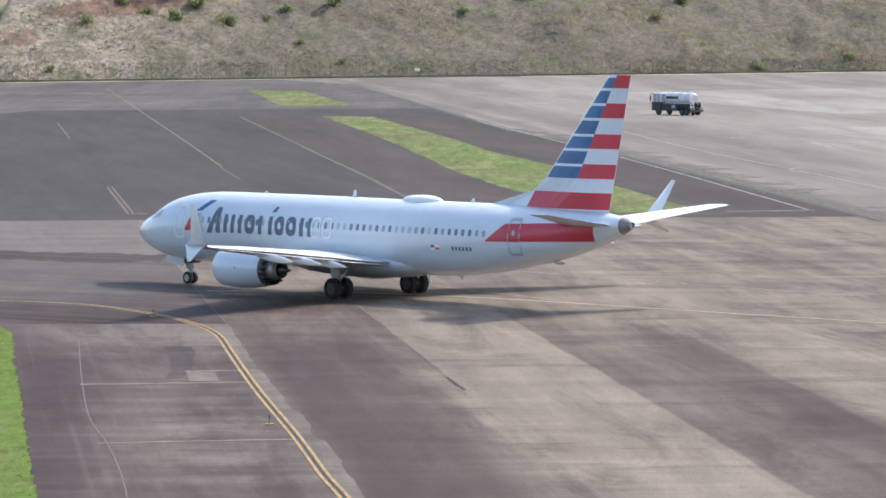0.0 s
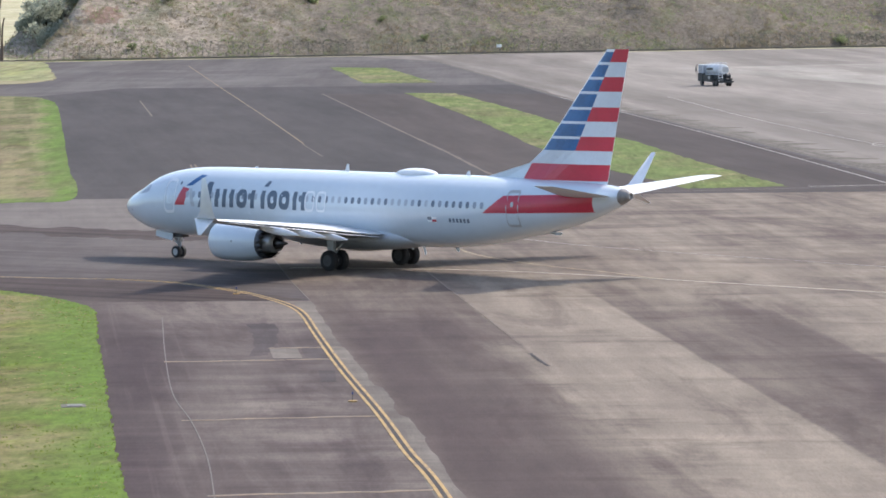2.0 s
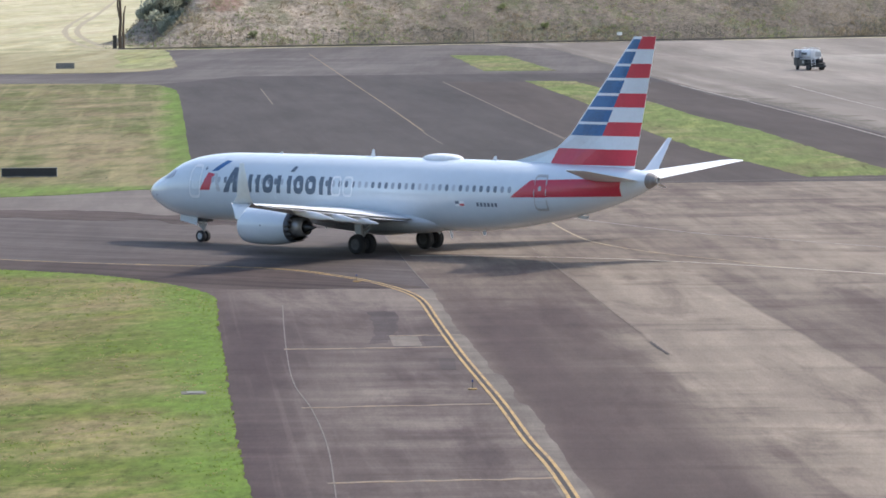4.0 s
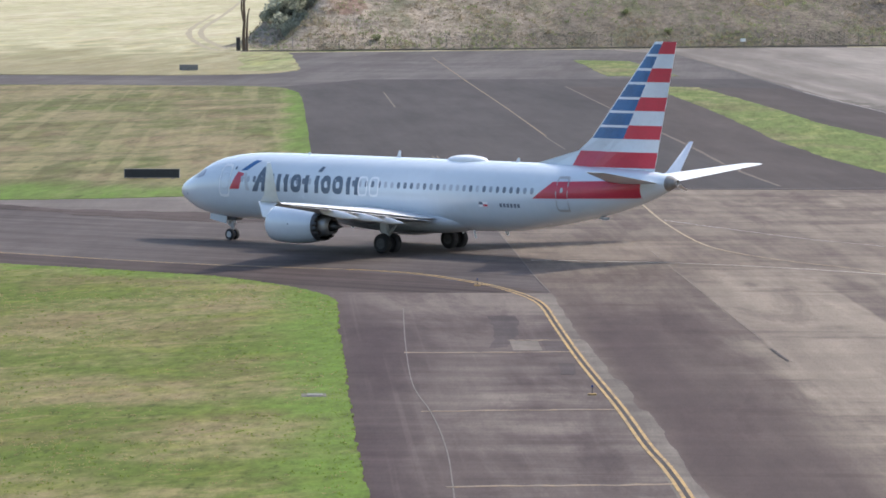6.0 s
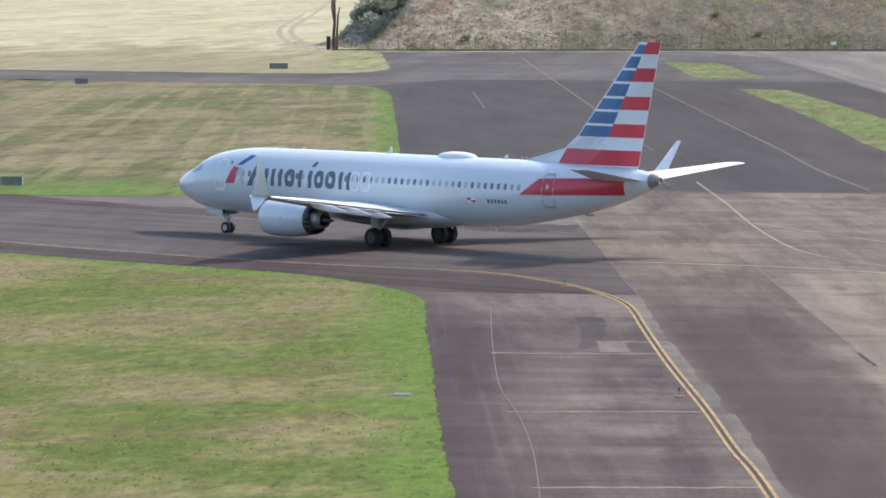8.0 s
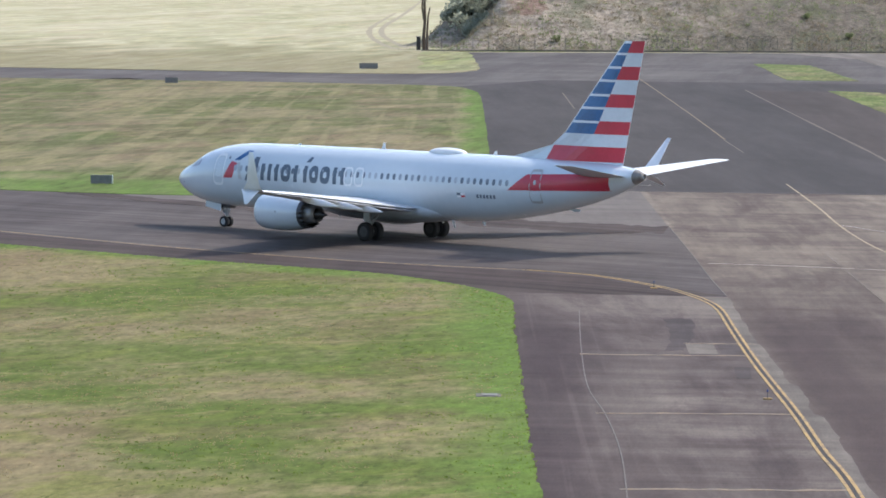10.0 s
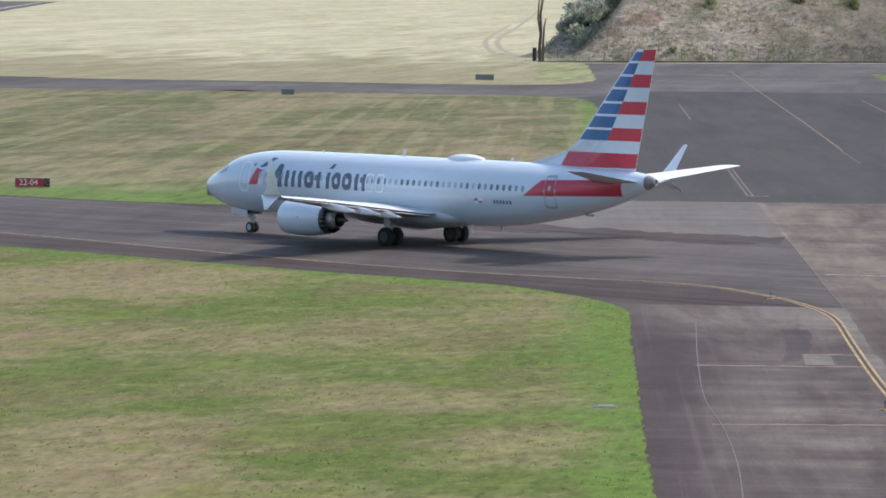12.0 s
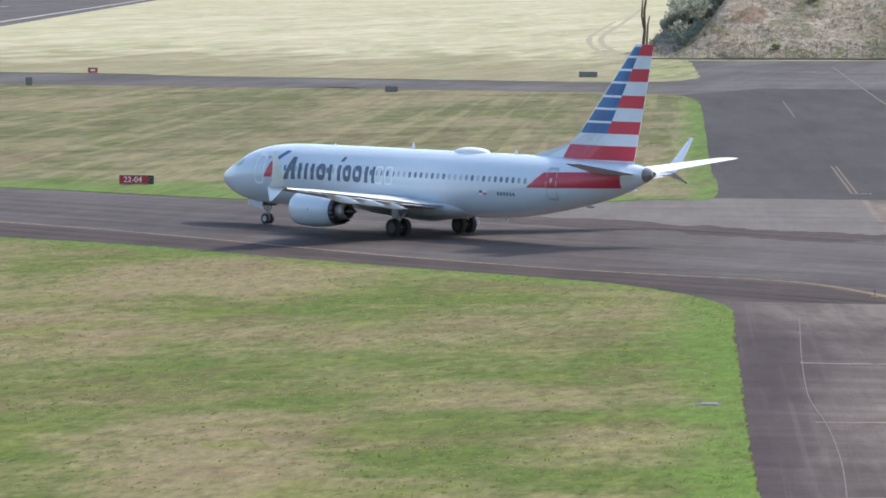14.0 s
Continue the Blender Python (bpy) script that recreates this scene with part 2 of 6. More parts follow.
M_APRON = paved("worn_brown_asphalt", (0.070, 0.050, 0.050), (0.296, 0.253, 0.202), slope=-0.0935, cross=0.35, mild=0.7, stain=0.42, bands=(
    (-8.0, -0.0935, 1.6, 0.9, -0.4, -260, -22), (7.6, -0.105, 2.0, 1.4, -0.25, -100, -40), (-1.2, -0.1, 1.1, 0.9, -0.25, -60, 10), (10.9, -0.0935, 1.7, 1.2, -0.45, -105, -26), (11.6, -0.0935, 1.4, 0.9, -0.5, -120, -58)), strips=(
    (-9.5, -1.7, -0.38, -46, -10, 0.14), (-9.5, -3.4, -0.76, -300, -34, 1.3), (-9.5, -1.7, -0.25, 0, 100, 0.14), (-1.7, 5.2, -0.12, 10, 100, 0.14), (-1.7, 5.2, 0.32, -300, -10, 0.14), (5.2, 12.3, -0.3, -115, -20, 0.14), (5.2, 9.0, -0.12, -300, 50, 0.14), (12.3, 19.5, 0.18, -300, 20, 0.3)))
M_LANE = paved("patched_lane_asphalt", (0.064, 0.046, 0.048), (0.186, 0.158, 0.138), slope=-0.1, across=0.5, along=0.03, cross=0.6, stain=0.5, tracks=0.16, bands=(
    (-20.0, -0.095, 1.7, 1.2, -0.65, -240, -10), (-18.4, -0.095, 2.0, 1.4, -0.38, -240, -26), (-9.0, 0.0, 6.0, 2.5, -0.5, -62, -38), (-13.0, -0.06, 1.6, 1.2, 0.25, -130, -24), (-10.6, -0.09, 1.3, 0.9, 0.22, -240, -50), (-14.0, -0.1, 5.5, 2.5, 0.55, -32, -10)))
M_TAXI = paved("dark_taxiway_asphalt", (0.066, 0.055, 0.055), (0.130, 0.113, 0.107), slope=-1.35, across=0.25, along=0.03)
M_DARK = paved("dark_smooth_asphalt", (0.059, 0.053, 0.053), (0.078, 0.070, 0.069), slope=-0.12, across=0.12, along=0.012, calm=0.4, worn=0.5)
M_BROWN = paved("brownish_smooth_asphalt", (0.068, 0.056, 0.053), (0.088, 0.074, 0.069), slope=-0.1, across=0.12, along=0.012, calm=0.4, worn=0.5)
M_STRIP = paved("weathered_grey_asphalt", (0.082, 0.073, 0.072), (0.138, 0.125, 0.120), slope=0.0, across=0.05, along=0.022, calm=0.25, worn=0.8)
M_CONCRETE = paved("pale_concrete_apron", (0.165, 0.146, 0.130), (0.292, 0.264, 0.236), slope=-0.0819, across=0.05, along=0.006, calm=0.22, worn=0.6, bands=(
    (44.0, -0.0819, 1.3, 1.0, -0.65, 40, 640), (51.0, -0.0819, 3.0, 2.4, -0.5, 150, 640), (66.0, -0.1, 4.0, 3.0, -0.3, 40, 330), (84.0, -0.09, 5.0, 3.5, 0.35, 40, 700)))
M_PANEL = paved("bleached_concrete_panel", (0.24, 0.222, 0.198), (0.34, 0.315, 0.28), slope=-0.0819, across=0.05, along=0.006, calm=0.22)
M_LINK = paved("plain_grey_asphalt", (0.122, 0.106, 0.100), (0.186, 0.166, 0.152), slope=-0.0935, cross=0.5, worn=0.45, mild=0.7)
M_SHOULDER = paved("pale_shoulder_concrete", (0.11, 0.094, 0.084), (0.205, 0.18, 0.158), cross=0.5)
M_MARGIN = paved("dark_margin_asphalt", (0.046, 0.034, 0.033), (0.098, 0.078, 0.071), slope=-1.35, across=0.4, along=0.03)
M_PATCH = paved("dark_repair_asphalt", (0.060, 0.048, 0.049), (0.10, 0.084, 0.081), cross=0.5)
M_GRASS = grassy("lawn_with_dry_patches", (0.090, 0.122, 0.024), (0.208, 0.171, 0.092), 0.505, (0.102, 0.168, 0.030), ((-1.0, -0.098, -20.3, 2.7), (-0.62, -0.785, -23.0, 2.8)), spread=0.08, tilt=0.5, soil=0.45, rough=1.0, patches=(
    (-24.7, -35.4, 6.4, 11.9, 0.85), (-19.3, -57.8, 3.6, 11.6, -0.90), (-23.9, -71.1, 4.5, 5.0, 0.60), (-23.6, -85.9, 2.3, 7.4, -0.80), (-17.3, -87.9, 3.7, 6.2, 0.85), (-33.8, -12.0, 4.8, 10.2, -0.70), (-27.1, -57.4, 3.3, 6.5, -0.30), (-47.0, -7.9, 6.2, 10.7, 0.80), (-41.1, -27.9, 5.7, 6.2, -0.80), (-33.2, -50.1, 7.0, 8.5, 0.80), (-31.8, -73.6, 4.2, 4.9, -0.45), (-22.3, -87.5, 3.3, 9.0, -0.90), (-29.0, -95.8, 3.7, 6.5, 0.60)))
M_MID = grassy("dry_mown_grass", (0.088, 0.108, 0.036), (0.205, 0.172, 0.102), 0.492, (0.098, 0.165, 0.032), ((-1.0, -0.097, -20.5, 2.0), (0.22, 0.97, -62.0, 12.0)), 0.55, reach=0.4, grain=0.13, wide=0.45, tilt=0.5, soil=0.6, rough=0.85)
# dry grass paled by painted haze; the wide edge keeps the near part darker
M_FAR = grassy("haze_paled_far_grass", (0.285, 0.296, 0.162), (0.475, 0.432, 0.305), 0.48, (0.20, 0.176, 0.098), ((0.0, 1.0, -440.0, 170.0),), reach=0.16, grain=0.03, spread=0.17, wide=0.2, soil=0.3, rough=0.4)
M_ISLE = grassy("green_island_grass", (0.118, 0.155, 0.050), (0.185, 0.17, 0.092), 0.55, spread=0.07, reach=0.4, grain=0.1, wide=0.6)
M_VERGE = grassy("yellow_green_verge", (0.165, 0.20, 0.075), (0.28, 0.265, 0.155), 0.5, reach=0.14, grain=0.03, spread=0.15, wide=0.3)
M_YELLOW = worn_line("faded_yellow_paint", (0.42, 0.285, 0.115), (0.19, 0.145, 0.10), 0.54)
M_LEADIN = worn_line("pale_lead_in_paint", (0.36, 0.29, 0.18), (0.19, 0.162, 0.128), 0.52)
M_GUIDE = worn_line("pale_worn_guide_paint", (0.235, 0.168, 0.098), (0.10, 0.088, 0.08), 0.52)
M_GUIDE_OLD = worn_line("brown_worn_guide_paint", (0.19, 0.135, 0.086), (0.09, 0.079, 0.074), 0.5)
M_STAIN = worn_line("brown_edge_dirt", (0.072, 0.058, 0.045), (0.155, 0.136, 0.115), 0.55)
M_YELLOW_OLD = worn_line("old_yellow_paint", (0.35, 0.25, 0.13), (0.14, 0.12, 0.10), 0.53)
M_FAINT = worn_line("nearly_gone_yellow_paint", (0.20, 0.15, 0.095), (0.09, 0.079, 0.075), 0.45)
M_TAN = worn_line("tan_sealed_joint", (0.26, 0.195, 0.13), (0.16, 0.135, 0.115), 0.5)
M_TAN_OLD = worn_line("old_tan_line", (0.16, 0.12, 0.088), (0.092, 0.076, 0.068), 0.48)
M_WHITE_LINE = worn_line("old_white_paint", (0.47, 0.44, 0.41), (0.20, 0.185, 0.17), 0.52)
M_THIN = worn_line("thin_cream_paint", (0.46, 0.42, 0.36), (0.24, 0.215, 0.185), 0.6)
M_DARKSEAL = worn_line("dark_seal", (0.03, 0.026, 0.025), (0.055, 0.047, 0.044), 0.5)
M_TAR = worn_line("tar_seal", (0.05, 0.043, 0.042), (0.085, 0.075, 0.073), 0.5)
M_TRACK = worn_line("bare_dirt", (0.25, 0.215, 0.155), (0.33, 0.30, 0.20), 0.55)
M_SEAM = worn_line("dark_paving_seam", (0.12, 0.098, 0.088), (0.21, 0.178, 0.15), 0.45)
M_SEAL = worn_line("grey_sealant", (0.165, 0.147, 0.135), (0.12, 0.105, 0.098), 0.45)

M_PAINT = plain("silver_white_paint", (0.625, 0.69, 0.745), 0.24, 0.0, 0.03, 0.25, 0.7)
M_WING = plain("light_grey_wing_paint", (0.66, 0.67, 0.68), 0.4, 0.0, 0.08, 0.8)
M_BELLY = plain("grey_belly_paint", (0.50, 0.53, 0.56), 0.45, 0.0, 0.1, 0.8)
# greyer copy of the wing paint: shade of the undersides put into colour
M_SHADED_UNDER = plain("shaded_under_grey", (0.52, 0.53, 0.54), 0.45, 0.0, 0.1, 0.8)
M_WHITE = plain("white_gloss_paint", (0.78, 0.80, 0.82), 0.3, 0.0, 0.05)
M_FIN = plain("pale_fin_paint", (0.62, 0.67, 0.73), 0.3, 0.0, 0.06, 0.8, 0.2)
M_RED = plain("red_livery_paint", (0.54, 0.04, 0.072), 0.35, 0.0, 0.08, 1.0, 0.2)
M_BLUE = plain("blue_livery_paint", (0.026, 0.12, 0.30), 0.35, 0.0, 0.22, 1.0, 0.2)
M_TITLE = plain("slate_title_paint", (0.10, 0.135, 0.185), 0.4, 0.0, 0.1)
M_PALE = plain("pale_outline_paint", (0.82, 0.84, 0.86), 0.4, 0.0, 0.05)
# glass colour lifted to paint the sky's reflection
M_SKY_GLASS = plain("sky_paled_window_glass", (0.40, 0.43, 0.48), 0.15, 0.0, 0.2)
M_SHADE = plain("lowered_window_shade", (0.42, 0.46, 0.52), 0.25, 0.0, 0.05)
M_CABIN_MID = plain("half_shaded_window_glass", (0.30, 0.34, 0.40), 0.2, 0.0, 0.1)
M_CABIN = plain("cabin_window_glass", (0.17, 0.20, 0.25), 0.18, 0.0, 0.15)
M_METAL = plain("bare_metal", (0.55, 0.55, 0.56), 0.3, 0.9, 0.15)
M_CONE = plain("brown_grey_exhaust_metal", (0.24, 0.225, 0.21), 0.45, 0.3, 0.2)
M_CORE = plain("worn_core_metal", (0.42, 0.41, 0.41), 0.38, 0.6, 0.2)
M_NOZZLE = plain("scorched_nozzle_metal", (0.10, 0.10, 0.105), 0.4, 0.7, 0.3)
M_RUBBER = plain("black_tyre_rubber", (0.022, 0.022, 0.024), 0.8, 0.0, 0.25)
M_STRUT = plain("grey_gear_enamel", (0.42, 0.43, 0.44), 0.4, 0.2, 0.15)
M_DARKMETAL = plain("dark_gear_metal", (0.07, 0.07, 0.075), 0.5, 0.4, 0.25)
M_BLACK = plain("black_board_paint", (0.025, 0.025, 0.027), 0.6, 0.0, 0.2)
M_SIGNRED = plain("red_sign_face", (0.42, 0.028, 0.035), 0.45, 0.0, 0.1)
M_GREYBOARD = plain("grey_board_back", (0.17, 0.17, 0.165), 0.6, 0.0, 0.2)
M_POST = plain("galvanised_post", (0.16, 0.155, 0.145), 0.6, 0.3, 0.25)
M_BARK = plain("brown_bark", (0.10, 0.07, 0.05), 0.9, 0.0, 0.35)
M_STONE = plain("weathered_kerb", (0.11, 0.10, 0.09), 0.85, 0.0, 0.3)
M_CAB = plain("white_truck_paint", (0.66, 0.68, 0.70), 0.4, 0.0, 0.1)
M_CHASSIS = plain("dark_chassis", (0.035, 0.04, 0.042), 0.6, 0.1, 0.3)
M_LAMPBLUE = plain("blue_lamp_glass", (0.05, 0.07, 0.20), 0.2)
# leaves lighter than real foliage, with aerial haze in the colour
M_LEAF = leafy("hazed_scrub_leaves", (0.19, 0.225, 0.115), (0.27, 0.31, 0.16), 0.75)
# greyed and lifted leaf colour, standing in for distance haze
M_HAZED_THICKET = leafy("hazed_thicket_leaves", (0.33, 0.355, 0.28), (0.42, 0.44, 0.36), 0.75)
M_DRY = leafy("dry_scrub", (0.20, 0.172, 0.125), (0.34, 0.295, 0.21))
# low growth with the shade at the hill's foot put into its leaf colour
M_SHADED_SCRUB = leafy("shaded_low_scrub", (0.13, 0.125, 0.105), (0.19, 0.18, 0.155), 0.6)
M_TUSSOCK = leafy("tussock_blades", (0.11, 0.16, 0.03), (0.20, 0.25, 0.06), 0.8)
M_HAY = leafy("dry_tussock_blades", (0.27, 0.225, 0.12), (0.40, 0.345, 0.19), 0.8)
M_BLADE = leafy("grass_blades", (0.13, 0.205, 0.028), (0.19, 0.27, 0.042))


def hill_material():
    n = Nodes("dry_hillside_soil", 0.95)
    x, y, z = n.xyz()
    p = n.vec(x, n.m("MULTIPLY", y, 0.6), n.m("MULTIPLY", z, 1.6))
    a = n.noise(p, 0.10, 6, 0.65, 0.6)
    b = n.noise(p, 0.55, 6, 0.7, 0.4)
    g = n.noise(n.vec(x, n.m("MULTIPLY", y, 0.5), n.m("MULTIPLY", z, 2.4)), 1.1, 5, 0.75, 0.3)
    c = n.mix(n.ramp(b, 0.32, 0.68), (0.225, 0.190, 0.152), (0.335, 0.288, 0.235))
    c = n.mix(n.m("MULTIPLY", n.ramp(a, 0.45, 0.66), 0.75), c, (0.145, 0.148, 0.095))
    # scrub cover to the right, which also paints the duller light there
    cover = n.m("MULTIPLY", n.ramp(n.m("ADD", x, n.m("MULTIPLY", n.m("SUBTRACT", a, 0.5), 60.0)), -62.0, -20.0), 0.92)
    veg = n.noise(p, 0.16, 5, 0.65, 0.5)
    dull = n.mix(n.ramp(b, 0.3, 0.7), (0.108, 0.094, 0.077), (0.162, 0.140, 0.116))
    dull = n.mix(n.m("MULTIPLY", n.ramp(veg, 0.5, 0.64), 0.6), dull, (0.086, 0.098, 0.052))
    dull = n.mix(n.m("MULTIPLY", n.ramp(n.noise(p, 0.22, 5, 0.7, 0.4), 0.58, 0.68), 0.5), dull, (0.19, 0.165, 0.145))
    c = n.mix(cover, c, dull)
    dx = n.m("DIVIDE", n.m("ADD", x, 55.0), 18.0)
    dz = n.m("DIVIDE", n.m("SUBTRACT", z, n.m("ADD", 14.6, n.m("MULTIPLY", n.m("ADD", x, 55.0), 0.06))), 2.4)
    away = n.m("ADD", n.m("ADD", n.m("MULTIPLY", dx, dx), n.m("MULTIPLY", dz, dz)), n.m("MULTIPLY", n.m("SUBTRACT", b, 0.5), 2.6))
    ex = n.m("DIVIDE", n.m("ADD", x, 73.0), 5.0)
    ez = n.m("DIVIDE", n.m("SUBTRACT", z, 8.8), 2.2)
    near = n.m("ADD", n.m("ADD", n.m("MULTIPLY", ex, ex), n.m("MULTIPLY", ez, ez)), n.m("MULTIPLY", n.m("SUBTRACT", b, 0.5), 3.0))
    red = n.m("ADD", n.m("SUBTRACT", 1.0, n.ramp(away, 0.3, 0.9)), n.m("MULTIPLY", n.m("SUBTRACT", 1.0, n.ramp(near, 0.2, 0.9)), 0.8), True)
    c = n.mix(n.m("MULTIPLY", red, 0.75), c, (0.165, 0.088, 0.07))
    k = n.m("ADD", 1.0, n.m("MULTIPLY", n.m("SUBTRACT", g, 0.5), 2.2))
    c = n.mix(1.0, c, n.vec(k, k, k), "MULTIPLY")
    n.bump(n.m("ADD", b, g), 0.6, 0.35)
    n.b.inputs["Specular IOR Level"].default_value = 0.1
    return n.colour(c)


M_HILL = hill_material()


# ---- mesh helpers ----
def mesh_of(name, bm, materials, smooth=False):
    bm.normal_update()
    me = bpy.data.meshes.new(name)
    bm.to_mesh(me)
    bm.free()
    for m in materials if isinstance(materials, (list, tuple)) else [materials]:
        me.materials.append(m)
    if smooth:
        for p in me.polygons:
            p.use_smooth = True
    return me


def part(name, bm, material, parent=None, label="", smooth=False):
    """One mesh object, under a thing or a part."""
    ob = new(name, mesh_of(name, bm, material, smooth))
    ob.parent = parent
    return tagged(ob, label)


def share(name, me, parent, m=None, label=""):
    """An object on a shared mesh, under a thing."""
    ob = new(name, me)
    ob.parent = parent
    if m is not None:
        ob.matrix_basis = m
    return tagged(ob, label)


def thing(name, label, category, m=None, group="", kind=""):
    ob = new(name)
    ob.empty_display_size = 0.5
    if m is not None:
        ob.matrix_basis = m
    return tagged(ob, label, category, group, kind)


def add_box(bm, x, y, z, sx, sy, sz, bevel=0.0, mat=0, turn=None):
    m = Matrix.Translation((x, y, z)) @ (turn or Matrix()) @ Matrix.Diagonal((sx, sy, sz, 1))
    r = bmesh.ops.create_cube(bm, size=1.0, matrix=m)
    faces = {f for v in r["verts"] for f in v.link_faces}
    for f in faces:
        f.material_index = mat
    if bevel:
        edges = {e for v in r["verts"] for e in v.link_edges}
        out = bmesh.ops.bevel(bm, geom=list(edges), offset=bevel, segments=2, affect="EDGES", profile=0.6)
        for f in out["faces"]:
            f.material_index = mat
    return bm


def box(x, y, z, sx, sy, sz, bevel=0.0):
    return add_box(bmesh.new(), x, y, z, sx, sy, sz, bevel)


def add_rod(bm, a, b, r0, r1=None, seg=10, mat=0):
    """A tapered rod from a to b."""
    a, b = Vector(a), Vector(b)
    d = b - a
    m = Matrix.Translation((a + b) / 2) @ d.to_track_quat("Z", "Y").to_matrix().to_4x4()
    r = bmesh.ops.create_cone(bm, cap_ends=True, segments=seg, radius1=r0, radius2=r0 if r1 is None else r1, depth=d.length, matrix=m)
    for f in {f for v in r["verts"] for f in v.link_faces}:
        f.material_index = mat
    return bm


def add_lathe(bm, rings, seg=32, axis="X", centre=(0, 0, 0), cap=True, mat=0):
    """Rings of (place on the axis, radius)."""
    rows = []
    for a, r in rings:
        row = []
        for i in range(seg):
            w = 2 * math.pi * i / seg
            p = {"X": (a, r * math.cos(w), r * math.sin(w)), "Y": (r * math.cos(w), a, r * math.sin(w)), "Z": (r * math.cos(w), r * math.sin(w), a)}[axis]
            row.append(bm.verts.new(Vector(p) + Vector(centre)))
        rows.append(row)
    for p, q in zip(rows, rows[1:]):
        for i in range(seg):
            f = bm.faces.new((p[i], p[(i + 1) % seg], q[(i + 1) % seg], q[i]))
            f.material_index = mat
    if cap:
        for row in (rows[0], rows[-1]):
            bm.faces.new(row).material_index = mat
    bmesh.ops.recalc_face_normals(bm, faces=bm.faces[:])
    return bm


def slab(name, points, z0, z1, material, label="", kind="structure"):
    """A flat piece of the setting with the outline of points, from z0 up to z1."""
    bm = bmesh.new()
    top = [bm.verts.new((x, y, z1)) for x, y in points]
    low = [bm.verts.new((x, y, z0)) for x, y in points]
    f = bm.faces.new(top)
    for i in range(len(points)):
        j = (i + 1) % len(points)
        bm.faces.new((top[i], low[i], low[j], top[j]))
    f.normal_update()
    if f.normal.z < 0:
        bmesh.ops.reverse_faces(bm, faces=bm.faces[:])
    bmesh.ops.triangulate(bm, faces=[f])
    return tagged(part(name, bm, material), label, "", "", kind)


def curve_through(points, n=8):
    """Points of a smooth curve through the given ones."""
    out = []
    pts = [points[0], *points, points[-1]]
    for a, b, c, d in zip(pts, pts[1:], pts[2:], pts[3:]):
        for k in range(n):
            t = k / n
            out.append(tuple(0.5 * (2 * q + (r - p) * t + (2 * p - 5 * q + 4 * r - s) * t * t + (3 * q - p - 3 * r + s) * t ** 3)
                             for p, q, r, s in zip(a, b, c, d)))
    out.append(tuple(points[-1]))
    return out


def stripe(name, points, width, z, material, label, smooth=True, ragged=0.0):
    """A line painted along points on the paving."""
    rng = random.Random(name + str(points[0]))
    pts = curve_through(points) if smooth else points
    left, right = [], []
    for i, p in enumerate(pts):
        a, b = Vector(pts[max(0, i - 1)]), Vector(pts[min(len(pts) - 1, i + 1)])
        d = (b - a).normalized()
        w = width / 2 * (1 + ragged * rng.uniform(-1, 1))
        left.append((p[0] - d.y * w, p[1] + d.x * w))
        right.append((p[0] + d.y * w, p[1] - d.x * w))
    bm = bmesh.new()
    rows = [[bm.verts.new((*q, h)) for q in (l, r) for h in (z, z - 0.006)] for l, r in zip(left, right)]
    for a, b in zip(rows, rows[1:]):
        bm.faces.new((a[0], a[2], b[2], b[0]))
        bm.faces.new((a[0], b[0], b[1], a[1]))
        bm.faces.new((a[2], a[3], b[3], b[2]))
    bmesh.ops.recalc_face_normals(bm, faces=bm.faces[:])
    return tagged(part(name, bm, material), label, "", "", "structure")


# ---- ground and paving ----
def ground_sheet():
    bm = bmesh.new()
    xs = [-5000, -2500, -1000, -400, -150, 0, 150, 400, 1000, 2500, 5000]
    ys = [-1500, -700, -300, -100, 100, 300, 600, 1000, 1600, 2600, 4900]
    g = [[bm.verts.new((x, y, -0.06)) for x in xs] for y in ys]
    for j in range(len(ys) - 1):
        for i in range(len(xs) - 1):
            bm.faces.new((g[j][i], g[j][i + 1], g[j + 1][i + 1], g[j + 1][i]))
    tagged(part("ground", bm, M_FAR), "wide airfield ground of pale dry grass", "", "", "structure")


def straight_edge(points, n=12, amount=0.12, seed=3):
    """A closed outline with straight sides, slightly uneven."""
    rng = random.Random(seed)
    out = []
    for (xa, ya), (xb, yb) in zip(points, points[1:] + points[:1]):
        for k in range(n):
            out.append((xa + (xb - xa) * k / n + rng.uniform(-1, 1) * amount, ya + (yb - ya) * k / n + rng.uniform(-1, 1) * amount * 3))
    return out


ground_sheet()
slab("pavement_apron", [(-11.4, -300), (260, -300), (260, 84), (-60, 84), (-60, 55), (-18.2, 38.0), (-13.4, 30), (-13.0, 8), (-12.6, -8), (-14, -20), (-12, -101.5), (-4, -250)], -0.05, 0.0, M_APRON, "brown-grey worn asphalt apron with dark rubber stains")
slab("pavement_taxiway", [(-260, 120), (-260, 215), (-82.7, 90), (-62.0, 76), (-52.0, 64), (-42.0, 54), (-30.0, 47), (-24.0, 42.0), (-18.2, 38.6), (-13.2, 37.6), (-10.4, 9.1), (-8.95, -6.1), (-7.45, -20.5), (-30, -34), (-120, 20)], -0.05, 0.003, M_TAXI,
     "dark weathered asphalt taxiway")
slab("pavement_taxi_margin", [(-120, 71), (-90, 51), (-71.3, 37.6), (-53.0, 22.2), (-42.9, 12.4), (-36.7, 7.2), (-29.5, 1.8), (-23.8, -1.4), (-19.2, -3.4), (-15.5, -6.6), (-12.2, -12.8), (-11.5, -17), (-18, -22), (-30, -12), (-48, 5),
     (-67, 18), (-120, 48)], -0.05, 0.0045, M_MARGIN, "dark brown asphalt margin along the lawn")
